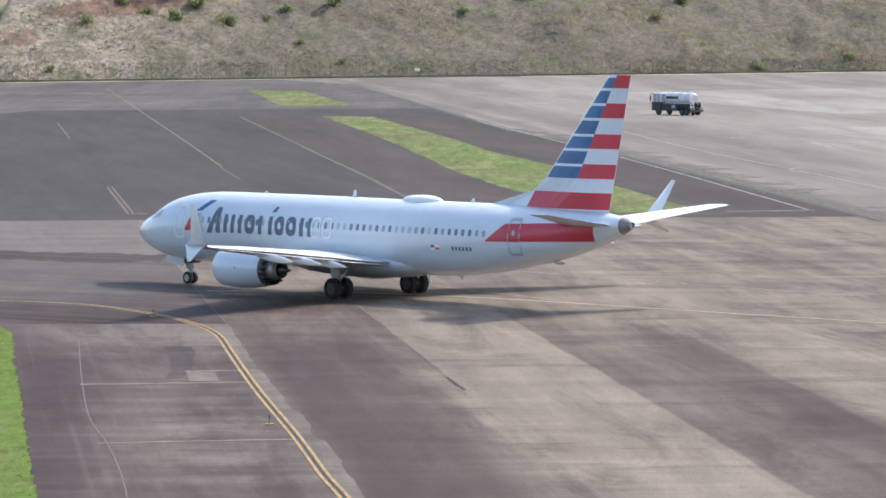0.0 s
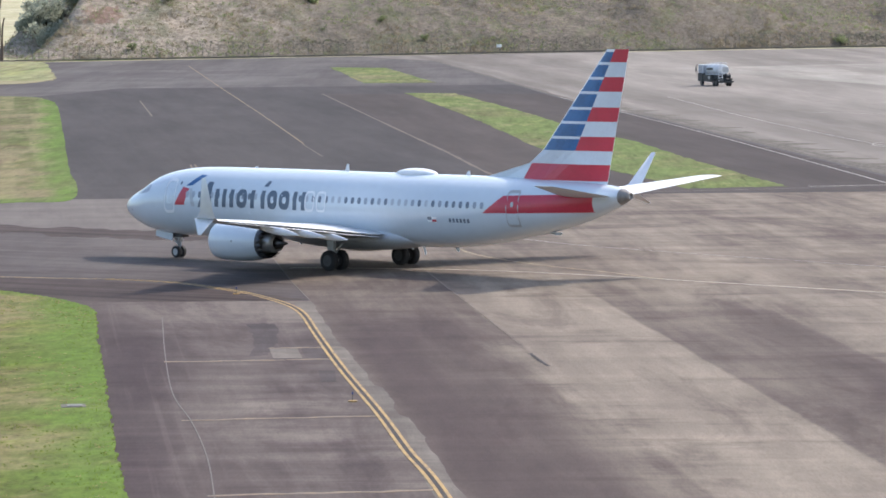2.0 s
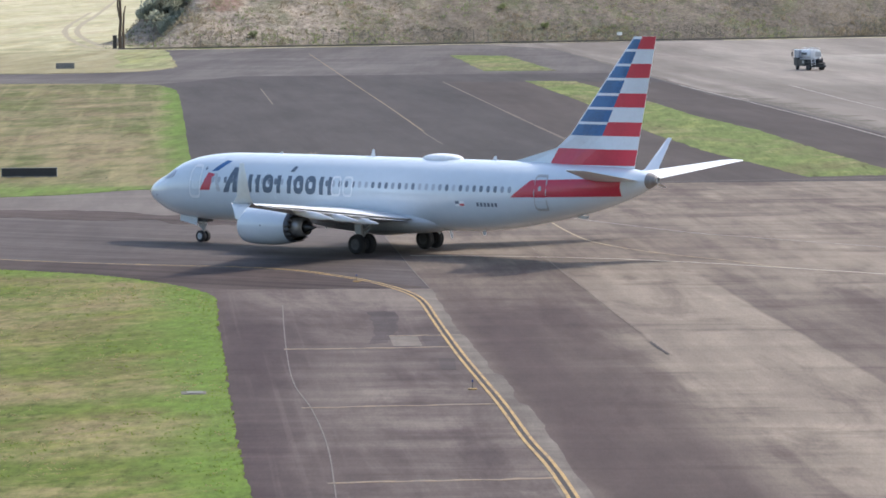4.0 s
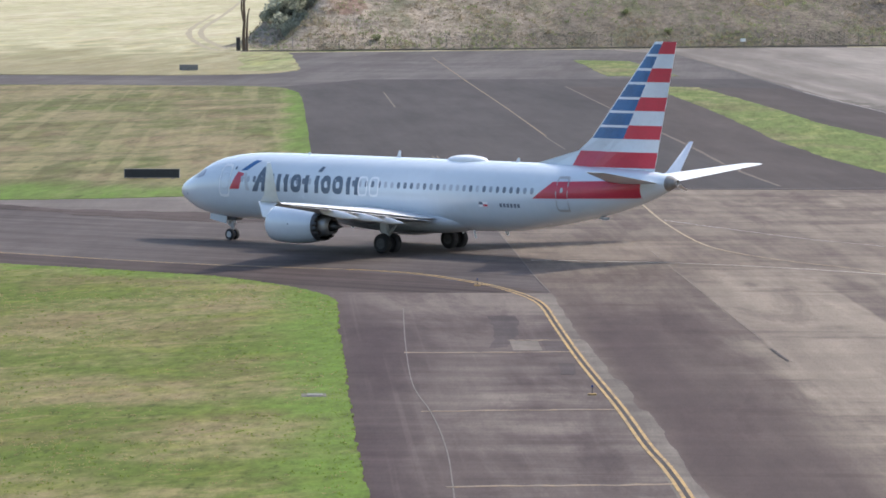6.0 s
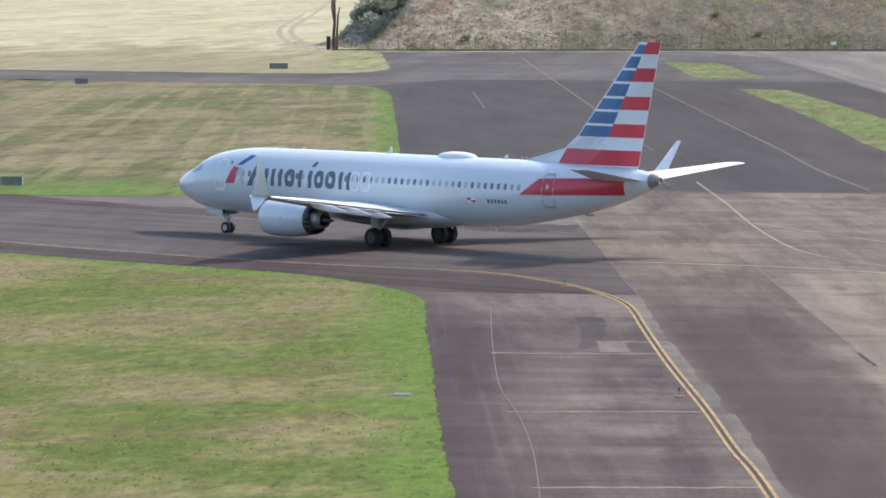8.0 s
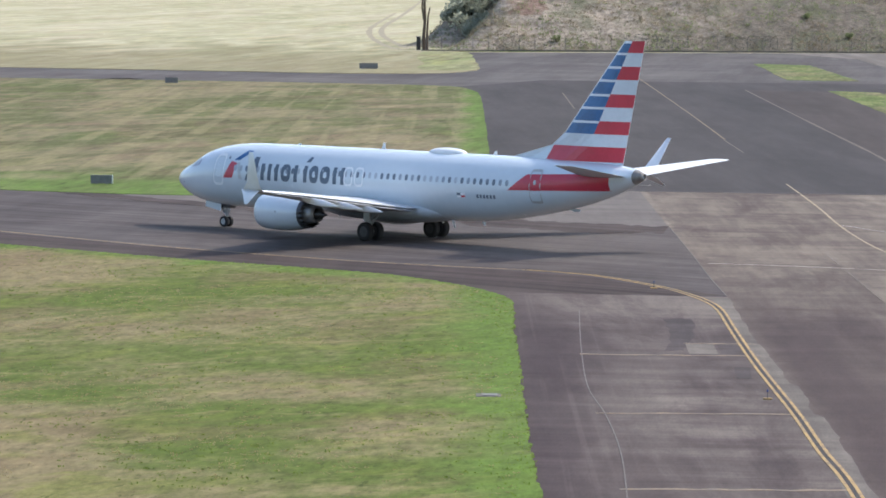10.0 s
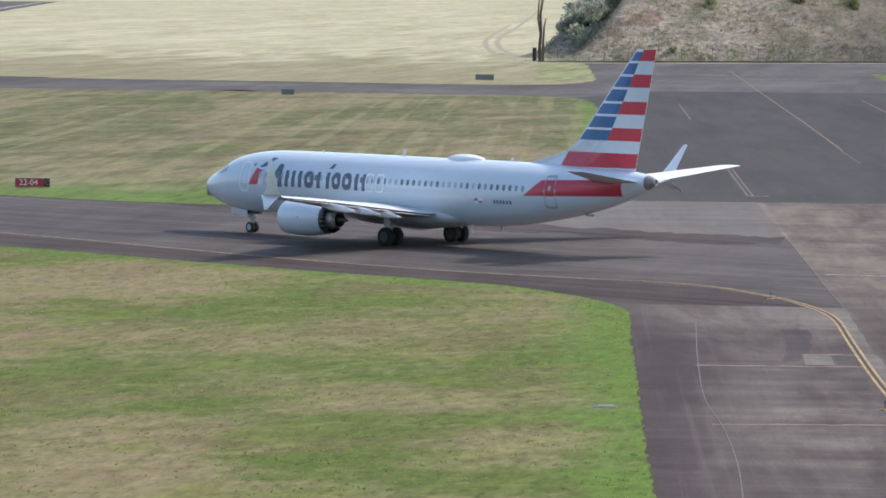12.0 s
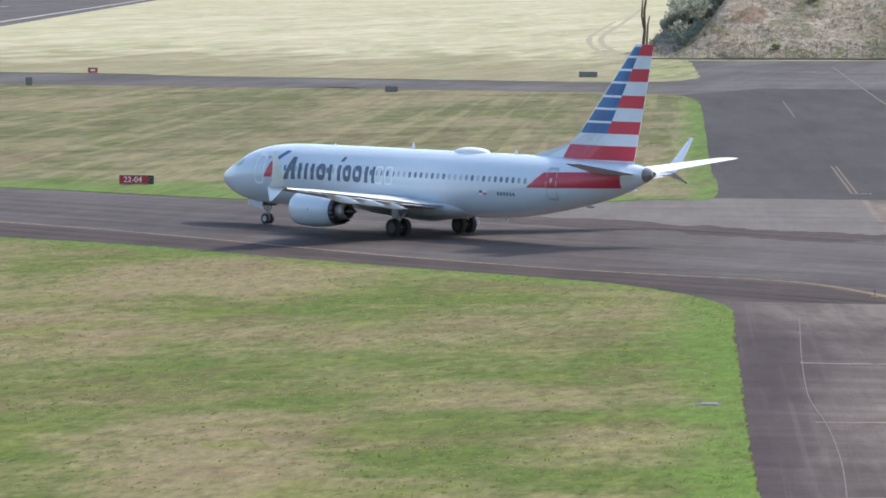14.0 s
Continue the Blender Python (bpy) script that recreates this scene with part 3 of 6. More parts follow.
slab("pavement_lane", [(-24, -19.0), (-7.5, -19.6), (-6.9, -27), (-5.9, -40), (-4.4, -58), (-2.3, -78), (0.0, -104), (8.5, -240), (-24, -240)], -0.05, 0.006, M_LANE,
     "patched grey-brown asphalt lane with cross streaks")
slab("pavement_dark", [(-24.0, 82.5), (-36.0, 81.5), (-60, 355), (-55, 374), (-50, 400), (60, 400), (60, 82.5)], -0.05, 0.009, M_DARK, "dark smooth asphalt apron")
slab("pavement_crossing", [(-400, 376), (-134, 376.5), (-75.5, 369.5), (-54, 340), (-50, 400), (30, 400), (30, 660), (-84, 604), (-80, 595), (-68.6, 491), (-65, 455), (-82, 424.5),
     (-110, 431), (-180, 447), (-400, 470)], -0.05, 0.006, M_STRIP, "weathered grey asphalt crossing road")
slab("pavement_concrete", [(-4.8, 583), (7.3, 418.3), (16.4, 295.9), (21.5, 253.0), (25.3, 208.4), (28.6, 171.3), (31.3, 139.9), (33.6, 112.9), (36.8, 74.6), (47, 20),
     (400, 20), (400, 760), (150, 700), (30, 652), (-20, 632)], -0.05, 0.014, M_CONCRETE, "pale concrete apron with worn streaks")
slab("pavement_link", [(-60, 83), (-17.7, 83), (-13.3, 37.9), (-18.2, 38.9), (-24.0, 42.3), (-30.0, 47.3), (-42.0, 54.3), (-52.0, 64.3), (-60, 74)], -0.05, 0.0065, M_LINK, "plain grey asphalt beside the taxiway")
EDGE_DIRT = curve_through([(-62.0, 76), (-52.0, 64), (-42.0, 54), (-30.0, 47), (-24.0, 42.0), (-18.2, 38.2), (-13.4, 37.4)], 14)
for lift, wide, seed in ((0.011, 5.0, 31), (0.0125, 2.4, 32)):
    erng, w, low_side, high_side = random.Random(seed), 0.5, [], []
    for x, y in EDGE_DIRT:
        w = min(1.0, max(0.1, w + erng.uniform(-0.28, 0.28)))
        high_side.append((x, y + wide * w * 0.7))
        low_side.append((x, y - wide * (0.5 + 0.9 * w)))
    slab("pavement_stain", high_side + low_side[::-1], 0.0, lift, M_MARGIN, "dark dirt washed along the taxiway's edge")
stain_rng = random.Random(51)
slab("pavement_stain", [(-19.0, -12.0), (-15.0, -10.5), (-12.0, -12.5), (-9.6, -15.6), (-8.0, -18.4)] + [(-8.0 - 0.5 * k, -19.3 + stain_rng.uniform(-0.9, 0.7)) for k in range(21)], -0.05, 0.0056, M_MARGIN,
     "dark brown stain across the head of the lane")
SHOULDER = [(-7.3, -20.5), (-6.1, -35.6), (-4.9, -49.1), (-3.5, -62.1), (-2.3, -74.0), (-1.2, -85.2), (0.1, -101.5), (4.0, -150)]
SHOULDER_EDGE, srng = [], random.Random(17)
for (xa, ya), (xb, yb) in zip(SHOULDER, SHOULDER[1:]):
    step = 0.0
    for k in range(10):
        step = srng.uniform(-0.16, 0.14) if k % 3 == 0 else step + srng.uniform(-0.03, 0.03)
        SHOULDER_EDGE.append((xa + (xb - xa) * k / 10 + step - 0.08, ya + (yb - ya) * k / 10))
slab("pavement_shoulder", [(x - 0.95, y) for x, y in SHOULDER] + SHOULDER_EDGE[::-1], -0.05, 0.010, M_SHOULDER,
     "pale ragged concrete shoulder strip")

slab("pavement_patch", [(-8.4, -47.2), (-7.15, -47.3), (-6.75, -52.1), (-8.0, -52.1)], 0.0, 0.0105, M_SHOULDER, "pale repair patch in the lane")
slab("pavement_patch", [(-7.0, -47.4), (-5.8, -48.0), (-5.4, -51.9), (-6.6, -52.0)], 0.0, 0.0102, M_PATCH, "dark repair patch in the lane")
slab("pavement_patch", straight_edge([(-10.0, -33.5), (-8.6, -33.7), (-8.2, -44.0), (-8.4, -50.5), (-9.0, -50.8), (-9.3, -42)], 6, 0.12, 4), 0.0, 0.0085, M_PATCH, "dark repair patch in the lane")
slab("pavement_patch", [(-5.9, -58.0), (-5.2, -58.0), (-5.0, -63.0), (-5.6, -63.0)], 0.0, 0.0105, M_PATCH, "small dark repair patch")

NEAR_EDGE = [(-67.0, 21.6), (-61.0, 18.6), (-54.7, 14.2), (-48.1, 8.5), (-42.8, 4.3), (-37.5, -0.1), (-33.3, -2.8), (-28.6, -6.3), (-25.2, -9.3), (-21.6, -15.0), (-19.1, -20.6),
             (-17.8, -26.5), (-16.4, -41.6), (-14.6, -60.0), (-13.0, -76.6), (-11.9, -88.2), (-10.5, -101.2)]


def ragged_edge(points, n=10, amount=0.16, seed=3):
    """The outline's edge as turf grows over paving."""
    rng = random.Random(seed)
    return [(x + rng.uniform(-1, 1) * amount, y + rng.uniform(-1, 1) * amount * 2.5) for x, y in curve_through(points, n)]


NEAR_TURF = ragged_edge([(-140, 62), (-100, 39), *NEAR_EDGE, (-6.5, -140), (3, -235)], 30, 0.09)
slab("lawn_near", NEAR_TURF + [(3, -300), (-300, -300), (-300, 150)], -0.05, 0.07, M_GRASS, "green lawn with straw-coloured dry patches")
MID_TURF = ragged_edge([(-300, 230), (-140, 112), (-82.7, 82.4), (-72.8, 76.9), (-62.8, 71.0), (-49.8, 67.5), (-38.6, 71.4), (-33.0, 78.0), (-28.6, 84.5), (-34.2, 141.0), (-42.3, 224.9), (-51.0, 312),
                        (-54.7, 340.6), (-60.5, 361.5), (-75.5, 368.5), (-108.9, 374.0), (-160, 376.1), (-400, 376.5)], 8, 0.07, 5)
slab("lawn_middle", MID_TURF + [(-500, 376), (-500, 300)], -0.05, 0.035, M_MID, "dry mown grass field with a green margin")
FAR_TURF = ragged_edge([(-400, 470), (-179.5, 451.5), (-147.8, 440), (-110.1, 432.2), (-82.4, 426.5), (-69.0, 434), (-65.4, 458), (-68.6, 491.6), (-80.0, 596), (-86, 611)], 6, 0.25, 6)
slab("lawn_far", FAR_TURF + [(-60, 640), (60, 690), (200, 770), (200, 4000), (-3500, 4000), (-3500, 470)], -0.05, 0.05, M_FAR, "dry grass field coloured paler with distance for haze")
slab("grass_island_small", straight_edge([(-22.8, 533.0), (-12.6, 524.0), (-3.3, 416.0), (-14.3, 418.0)], 16, 0.2, 7), -0.05, 0.022, M_ISLE, "small green grass island in asphalt")
slab("grass_island_long", straight_edge([(-7.4, 361.0), (-0.4, 356.0), (8.0, 272.0), (12.7, 216), (17.2, 181.0), (20.6, 136.0), (23.2, 108), (24.9, 91.0), (17.2, 89.5), (11.0, 132.0), (7.0, 174.0),
      (2.2, 246.4)], 16, 0.16, 8), -0.05, 0.022, M_ISLE, "long green grass island in asphalt")
slab("pavement_panel", straight_edge([(37.0, 502), (84, 526), (110, 520), (92, 372), (64.4, 360), (50.6, 420)], 8, 0.3, 14), 0.0, 0.0185, M_PANEL, "bleached pale concrete panel in the apron")
slab("pavement_panel", straight_edge([(52, 300), (90, 300), (92, 240), (58, 236)], 8, 0.3, 15), 0.0, 0.0185, M_PANEL, "bleached pale concrete panel in the apron")
stripe("pavement_edge_joint", [(-400, 378.5), (-134, 379), (-108.9, 377), (-75.5, 372.5), (-62, 364)], 5.0, 0.012, M_TAR, "dark weathered edge of the crossing road", True, 0.3)
stripe("pavement_edge_joint", [(-400, 466), (-179.5, 447.5), (-147.8, 436), (-110.1, 428), (-82.4, 422.5)], 4.0, 0.012, M_TAR, "dark weathered edge of the crossing road", True, 0.3)
stripe("dirt_track", [(-88.5, 613), (-95.5, 621.7), (-105.8, 676.2), (-125.0, 812.8), (-143.5, 977.9), (-176, 1318.2)], 1.3, 0.058, M_TRACK, "bare dirt track through the far field", True, 0.3)
stripe("dirt_track", [(-90.0, 640), (-93.5, 720), (-101, 830), (-112, 980)], 2.2, 0.057, M_TRACK, "worn pale wheel track beside the bare tree", True, 0.5)
stripe("dirt_track", [(-86.5, 615), (-92.2, 621.7), (-102.3, 676.2), (-121.9, 812.8), (-140.3, 977.9), (-172.5, 1318.2), (-265.4, 2273.5)], 1.6, 0.058, M_TRACK, "bare dirt track through the far field", True, 0.15)
slab("runway", [(-332, 1040), (-600, 2480), (-1100, 2480), (-420, 1040)], -0.05, 0.07, M_STRIP, "grey distant runway")
stripe("painted_line", [(-352, 1100), (-594, 2400)], 2.2, 0.09, M_WHITE_LINE, "white runway edge line", False)
for ya in (1180, 1320, 1460, 1600, 1760):
    stripe("painted_line", [(-385 - (ya - 1050) * 0.19, ya), (-385 - (ya + 45 - 1050) * 0.19, ya + 45)], 2.0, 0.09, M_WHITE_LINE, "white runway centre dash", False)

DOUBLE = [(-19.2, -2.6), (-15.3, -5.8), (-11.6, -12.6), (-9.9, -17.2), (-8.5, -22.4), (-7.6, -28.0), (-6.7, -38.0), (-5.75, -48.5), (-4.75, -59.0), (-3.0, -76.0), (-1.85, -88.5), (-0.4, -103), (3.2, -150)]
DOUBLE_C = curve_through(DOUBLE, 6)
for off in (-0.135, 0.135):
    stripe("painted_line", [(x + off, y + off * 0.6) for x, y in DOUBLE_C], 0.125, 0.021, M_YELLOW, "double yellow taxi line curving round", False)
slab("lawn_margin", ragged_edge([(-64.9, 456), (-68.0, 491), (-73.4, 540), (-79.3, 594), (-83, 608), (-89, 607), (-86, 560), (-79, 505), (-74, 456), (-64.9, 456)], 5, 0.3, 9)[:-1], -0.05, 0.055, M_VERGE, "greener margin of the far field")
stripe("painted_line", DOUBLE_C, 0.17, 0.018, M_DARKSEAL, "dark seal between the yellow lines", False)
stripe("painted_line", [(-120, 72), (-90, 52), (-71.3, 38.4), (-62.2, 31.4), (-53.0, 22.9), (-42.9, 13.0), (-36.7, 7.8), (-29.5, 2.4), (-23.8, -0.7), (-19.2, -2.6)], 0.28, 0.020, M_YELLOW_OLD,
       "yellow taxiway centre line")
stripe("painted_line", [(-7.2, 97.1), (-4.5, 67.4), (-2.3, 40.5), (-0.1, 20.7), (1.8, 12.1), (4.9, 4.6), (7.9, -0.6), (10.2, -5.5), (12.9, -9.1), (18.4, -14.4), (25.5, -20.8), (60, -52)], 0.16, 0.012, M_LEADIN,
       "old yellow lead-in line")
stripe("painted_line", [(-2.4, 43.6), (5.3, 26.4), (10.7, 17.7), (26, -2)], 0.10, 0.012, M_WHITE_LINE, "faint old yellow line")
stripe("painted_line", [(-9.5, 5.0), (-7.0, 4.6), (0.6, 1.8), (7.2, -3.2), (12.9, -9.0), (19.5, -15.8), (27, -23)], 0.2, 0.014, M_THIN, "thin worn white line")
stripe("painted_line", [(-49.7, 559.1), (-34.1, 390.0), (-22.9, 269.7), (-15.1, 183.8)], 0.2, 0.022, M_GUIDE, "yellow apron guide line")
stripe("painted_line", [(-15.2, 182.8), (-12.3, 153.4)], 0.14, 0.022, M_FAINT, "nearly gone yellow guide line", False)
stripe("painted_line", [(-18.8, 360.8), (-6.3, 218.6), (-1.1, 160.5), (2.4, 118.0), (5.9, 87.0)], 0.34, 0.022, M_TAN_OLD, "broad tan worn apron guide line", True, 0.3)
slab("pavement_dark_strip", [(-18.4, 360.8), (-6.0, 218.6), (-0.8, 160.5), (2.7, 118.0), (6.0, 84.0), (36.4, 84.0), (33.2, 112.9), (28.2, 171.3), (21.1, 253.0), (12.0, 350.0)], -0.05, 0.0115, M_BROWN, "browner asphalt strip round the grass island")
for ya, yb in ((606, 570), (335, 271), (139, 91)):
    fx = lambda v: -18.8 - (v - 91) * 0.0957
    stripe("painted_line", [(fx(ya), ya), (fx(yb), yb)], 0.2, 0.022, M_GUIDE_OLD if yb < 100 else M_FAINT, "broken yellow guide line", False)
stripe("painted_line", [(-23.0, 139), (-18.4, 91)], 0.17, 0.022, M_GUIDE_OLD, "second yellow guide line", False)
stripe("painted_line", [(-18.7, 91.5), (-17.3, 91.7)], 0.25, 0.022, M_WHITE_LINE, "short white cross mark", False)
stripe("painted_line", [(13.4, 333.0), (24.4, 208.5), (33.0, 92.6)], 0.15, 0.024, M_WHITE_LINE, "white apron boundary line")
stripe("painted_line", [(26.5, 90.6), (33.4, 92.0)], 0.3, 0.024, M_WHITE_LINE, "white apron boundary line", False)
stripe("pavement_edge_joint", [(x - 0.25, y) for x, y in [(-4.8, 583), (7.3, 418.3), (16.4, 295.9), (21.5, 253.0), (25.3, 208.4), (28.6, 171.3), (31.3, 139.9), (33.6, 112.9), (36.8, 74.6)]], 0.55, 0.022, M_TAR,
       "dark joint along the concrete edge")
EDGE = [(-4.8, 583), (7.3, 418.3), (16.4, 295.9), (21.5, 253.0), (25.3, 208.4), (28.6, 171.3), (31.3, 139.9), (33.6, 112.9), (36.8, 74.6)]
stripe("edge_dirt", [(x + 0.35, y) for x, y in EDGE], 0.8, 0.018, M_STAIN, "brown dirt washed along the concrete edge", True, 0.7)
stripe("edge_dirt", [(x + 1.5, y) for x, y in EDGE[2:]], 0.5, 0.0165, M_STAIN, "brown dirt washed along the concrete edge", True, 0.9)


def washed_dirt():
    """Thin tongues of dirt that run off the edge over the concrete."""
    rng, bm = random.Random(41), bmesh.new()
    path = curve_through(EDGE[2:], 12)
    for k in range(70):
        x, y = path[rng.randrange(len(path))]
        a, wide, deep = 0.6 + 3.2 * rng.random() ** 2, rng.uniform(0.7, 2.6), rng.uniform(0.4, 1.6) * (1 + y / 200)
        ring = []
        for i in range(14):
            w = 2 * math.pi * i / 14
            r = rng.uniform(0.55, 1.0)
            ring.append(bm.verts.new((x + a + math.cos(w) * wide * r, y + math.sin(w) * deep * r, 0.0168 + 0.00004 * k)))
        bm.faces.new(ring)
    bmesh.ops.triangulate(bm, faces=bm.faces[:])
    return bm


tagged(part("edge_dirt", washed_dirt(), M_STAIN), "brown dirt tongues over the concrete edge", "", "", "stuff")
stripe("painted_line", [(41, 262), (63, 236)], 0.2, 0.024, M_WHITE_LINE, "white dashed stand line", False)
stripe("painted_line", [(27.5, 330), (33.6, 231.1), (41.4, 146.1), (46, 90)], 0.12, 0.024, M_WHITE_LINE, "thin pale line along the concrete")
stripe("painted_line", [(48.4, 244.2), (49.3, 229.2)], 0.2, 0.024, M_WHITE_LINE, "white dashed stand line", False)
stripe("painted_line", [(40.0, 161), (38.8, 165.5), (39.2, 170.5), (40.7, 173.2)], 0.14, 0.024, M_WHITE_LINE, "white hooked stand mark")
for a, b in (((-12.6, -53.4), (-4.9, -52.7)), ((-10.3, -77.7), (-2.8, -76.6)), ((-8.0, -100.8), (-0.8, -99.8)), ((-8.4, -47.0), (-5.3, -46.9))):
    pts = [(a[0] + (b[0] - a[0]) * k / 12, a[1] + (b[1] - a[1]) * k / 12 + random.uniform(-0.15, 0.15)) for k in range(13)]
    stripe("sealed_joint", pts, 0.34, 0.016, M_TAN, "tan sealed joint across the lane", False, 0.5)
stripe("sealed_joint", [(-14.3, -29.4), (-12.8, -49.6), (-11.3, -67.3), (-9.9, -78.1), (-8.7, -89.3), (-7.7, -102.0), (-5, -140)], 0.05, 0.016, M_SEAL, "grey crack sealant winding along the lane")
stripe("sealed_joint", [(-13.2, 37.6), (-10.4, 9.1), (-8.95, -6.1), (-7.6, -19.0)], 0.045, 0.016, M_SEAL, "pale joint between apron and taxiway")
stripe("sealed_joint", [(-1.7 - 0.0935 * v, v) for v in range(14, -48, -3)], 0.03, 0.014, M_SEAM, "dark paving joint along the apron", False, 0.9)
stripe("sealed_joint", [(3.0, -51.0), (3.3, -54.0), (3.65, -57.0)], 0.16, 0.016, M_DARKSEAL, "dark crack in the apron", True, 0.5)
stripe("sealed_joint", [(-18.5, 82.7), (10, 84.2), (33.4, 90.7)], 0.3, 0.016, M_SEAL, "pale joint at the edge of the dark asphalt")


# ---- hill, fence ----
def fence_y(x):
    return 616.2 + 0.405 * (x + 90.6)


def hill_z(x, y):
    """Height of the scrubby hillside behind the fence."""
    d = y - fence_y(x) - 9.0
    if d <= 0:
        return -0.3
    left = (x + 90.0 - d * 0.13) / 11.0
    left = max(0.0, min(1.0, left))
    left = left * left * (3 - 2 * left)
    rise = 26.0 * (1 - math.exp(-d / 42.0))
    wave = noise.fractal(Vector((x * 0.022, y * 0.022, 3.0)), 1.0, 2.0, 5) * 3.2 * min(1, d / 20)
    small = noise.fractal(Vector((x * 0.16, y * 0.16, 8.0)), 1.0, 2.0, 4) * 0.75 * min(1, d / 6)
    bank = 3.5 * math.exp(-((x + 55) / 24) ** 2) / (1 + math.exp(-(d - 34) * 0.8))
    mound = 17.0 * math.exp(-((x + 84) / 9.0) ** 2 - ((d - 62) / 22.0) ** 2)
    return max((rise + wave + bank) * left, mound) + small * (0.25 + 0.75 * left) - 0.3 * (1 - left)


def hillside():
    xs = np.concatenate([np.arange(-112, 130, 1.1), np.arange(130, 420, 8)])
    ds = np.concatenate([np.arange(8, 75, 1.2), np.arange(75, 260, 8)])
    verts = [(float(x), fence_y(x) + float(d), hill_z(float(x), fence_y(float(x)) + float(d))) for d in ds for x in xs]
    w = len(xs)
    faces = [(j * w + i, j * w + i + 1, (j + 1) * w + i + 1, (j + 1) * w + i) for j in range(len(ds) - 1) for i in range(w - 1)]
    me = bpy.data.meshes.new("hillside")
    me.from_pydata(verts, [], faces)
    me.materials.append(M_HILL)
    for p in me.polygons:
        p.use_smooth = True
    tagged(new("backdrop_hill", me), "dry scrubby hillside with bare red soil", "", "", "structure")


def clump_mesh(name, rng, leaves, size, height, material, width=0.16):
    """Many small leaf blades round a few stems, with an uneven outline."""
    verts, faces = [], []
    lobes = [(rng.uniform(-0.6, 0.6) * size, rng.uniform(-0.6, 0.6) * size, rng.uniform(0.3, 0.8) * height, rng.uniform(0.3, 0.6)) for _ in range(6)]
    for _ in range(leaves):
        lx, ly, lz, lr = rng.choice(lobes)
        v = Vector((rng.gauss(0, 1), rng.gauss(0, 1), rng.gauss(0, 1))).normalized() * rng.uniform(0.5, 1.0)
        c = Vector((lx + v.x * lr * size, ly + v.y * lr * size, max(0.03, lz + v.z * lr * height)))
        a = Vector((rng.gauss(0, 1), rng.gauss(0, 1), rng.gauss(0, 1))).normalized() * width * size * rng.uniform(0.6, 1.3)
        b = Vector((rng.gauss(0, 1), rng.gauss(0, 1), rng.gauss(0, 1))).normalized() * width * size * rng.uniform(0.6, 1.3)
        k = len(verts)
        verts += [c - a, c + b, c + a, c - b]
        faces.append((k, k + 1, k + 2, k + 3))
    me = bpy.data.meshes.new(name)
    me.from_pydata([tuple(v) for v in verts], [], faces)
    me.materials.append(material)
    return me


def scrub(count, name, label, material, seed, lo, hi, x0=-96, x1=128, d0=9, d1=71, fill=0.0):
    """Low scrub over the whole hillside, past counting."""
    rng = random.Random(seed)
    verts, faces = [], []
    for _ in range(count):
        x = rng.uniform(x0, x1)
        d = d0 + (d1 - d0) * rng.random() ** 1.3
        y = fence_y(x) + d
        z = hill_z(x, y)
        dens = noise.noise(Vector((x * 0.06, y * 0.06, seed)))
        if dens + fill < rng.uniform(-0.5, 0.35):
            continue
        s = rng.uniform(lo, hi) * (1 + 0.6 * dens)
        for _ in range(7):
            c = Vector((x + rng.gauss(0, 0.6) * s, y + rng.gauss(0, 0.6) * s, z - 0.05))
            w = rng.uniform(0, 6.28)
            a = Vector((math.cos(w), math.sin(w), 0)) * 0.16 * s
            b = Vector((rng.gauss(0, 0.3), rng.gauss(0, 0.3), rng.uniform(0.4, 1.1))) * s
            k = len(verts)
            verts += [tuple(c - a), tuple(c + a), tuple(c + b)]
            faces.append((k, k + 1, k + 2))
    me = bpy.data.meshes.new(name)
    me.from_pydata(verts, [], faces)
    me.materials.append(material)
    tagged(new(name, me), label, "", "", "stuff")


def bush(x, y, z, size, mesh, label):
    t = thing("bush", label, "bush", pose(x, y, z, 0, 0, (x * 37) % 360))
    bm = bmesh.new()
    for k in range(4):
        w = k * 1.7 + x
        add_rod(bm, (0, 0, -0.3), (math.cos(w) * size * 0.35, math.sin(w) * size * 0.35, size * 0.6), 0.07 * size, 0.02 * size, 6)
    part("stem", bm, M_BARK, t)
    share("crown", mesh, t)
    return t


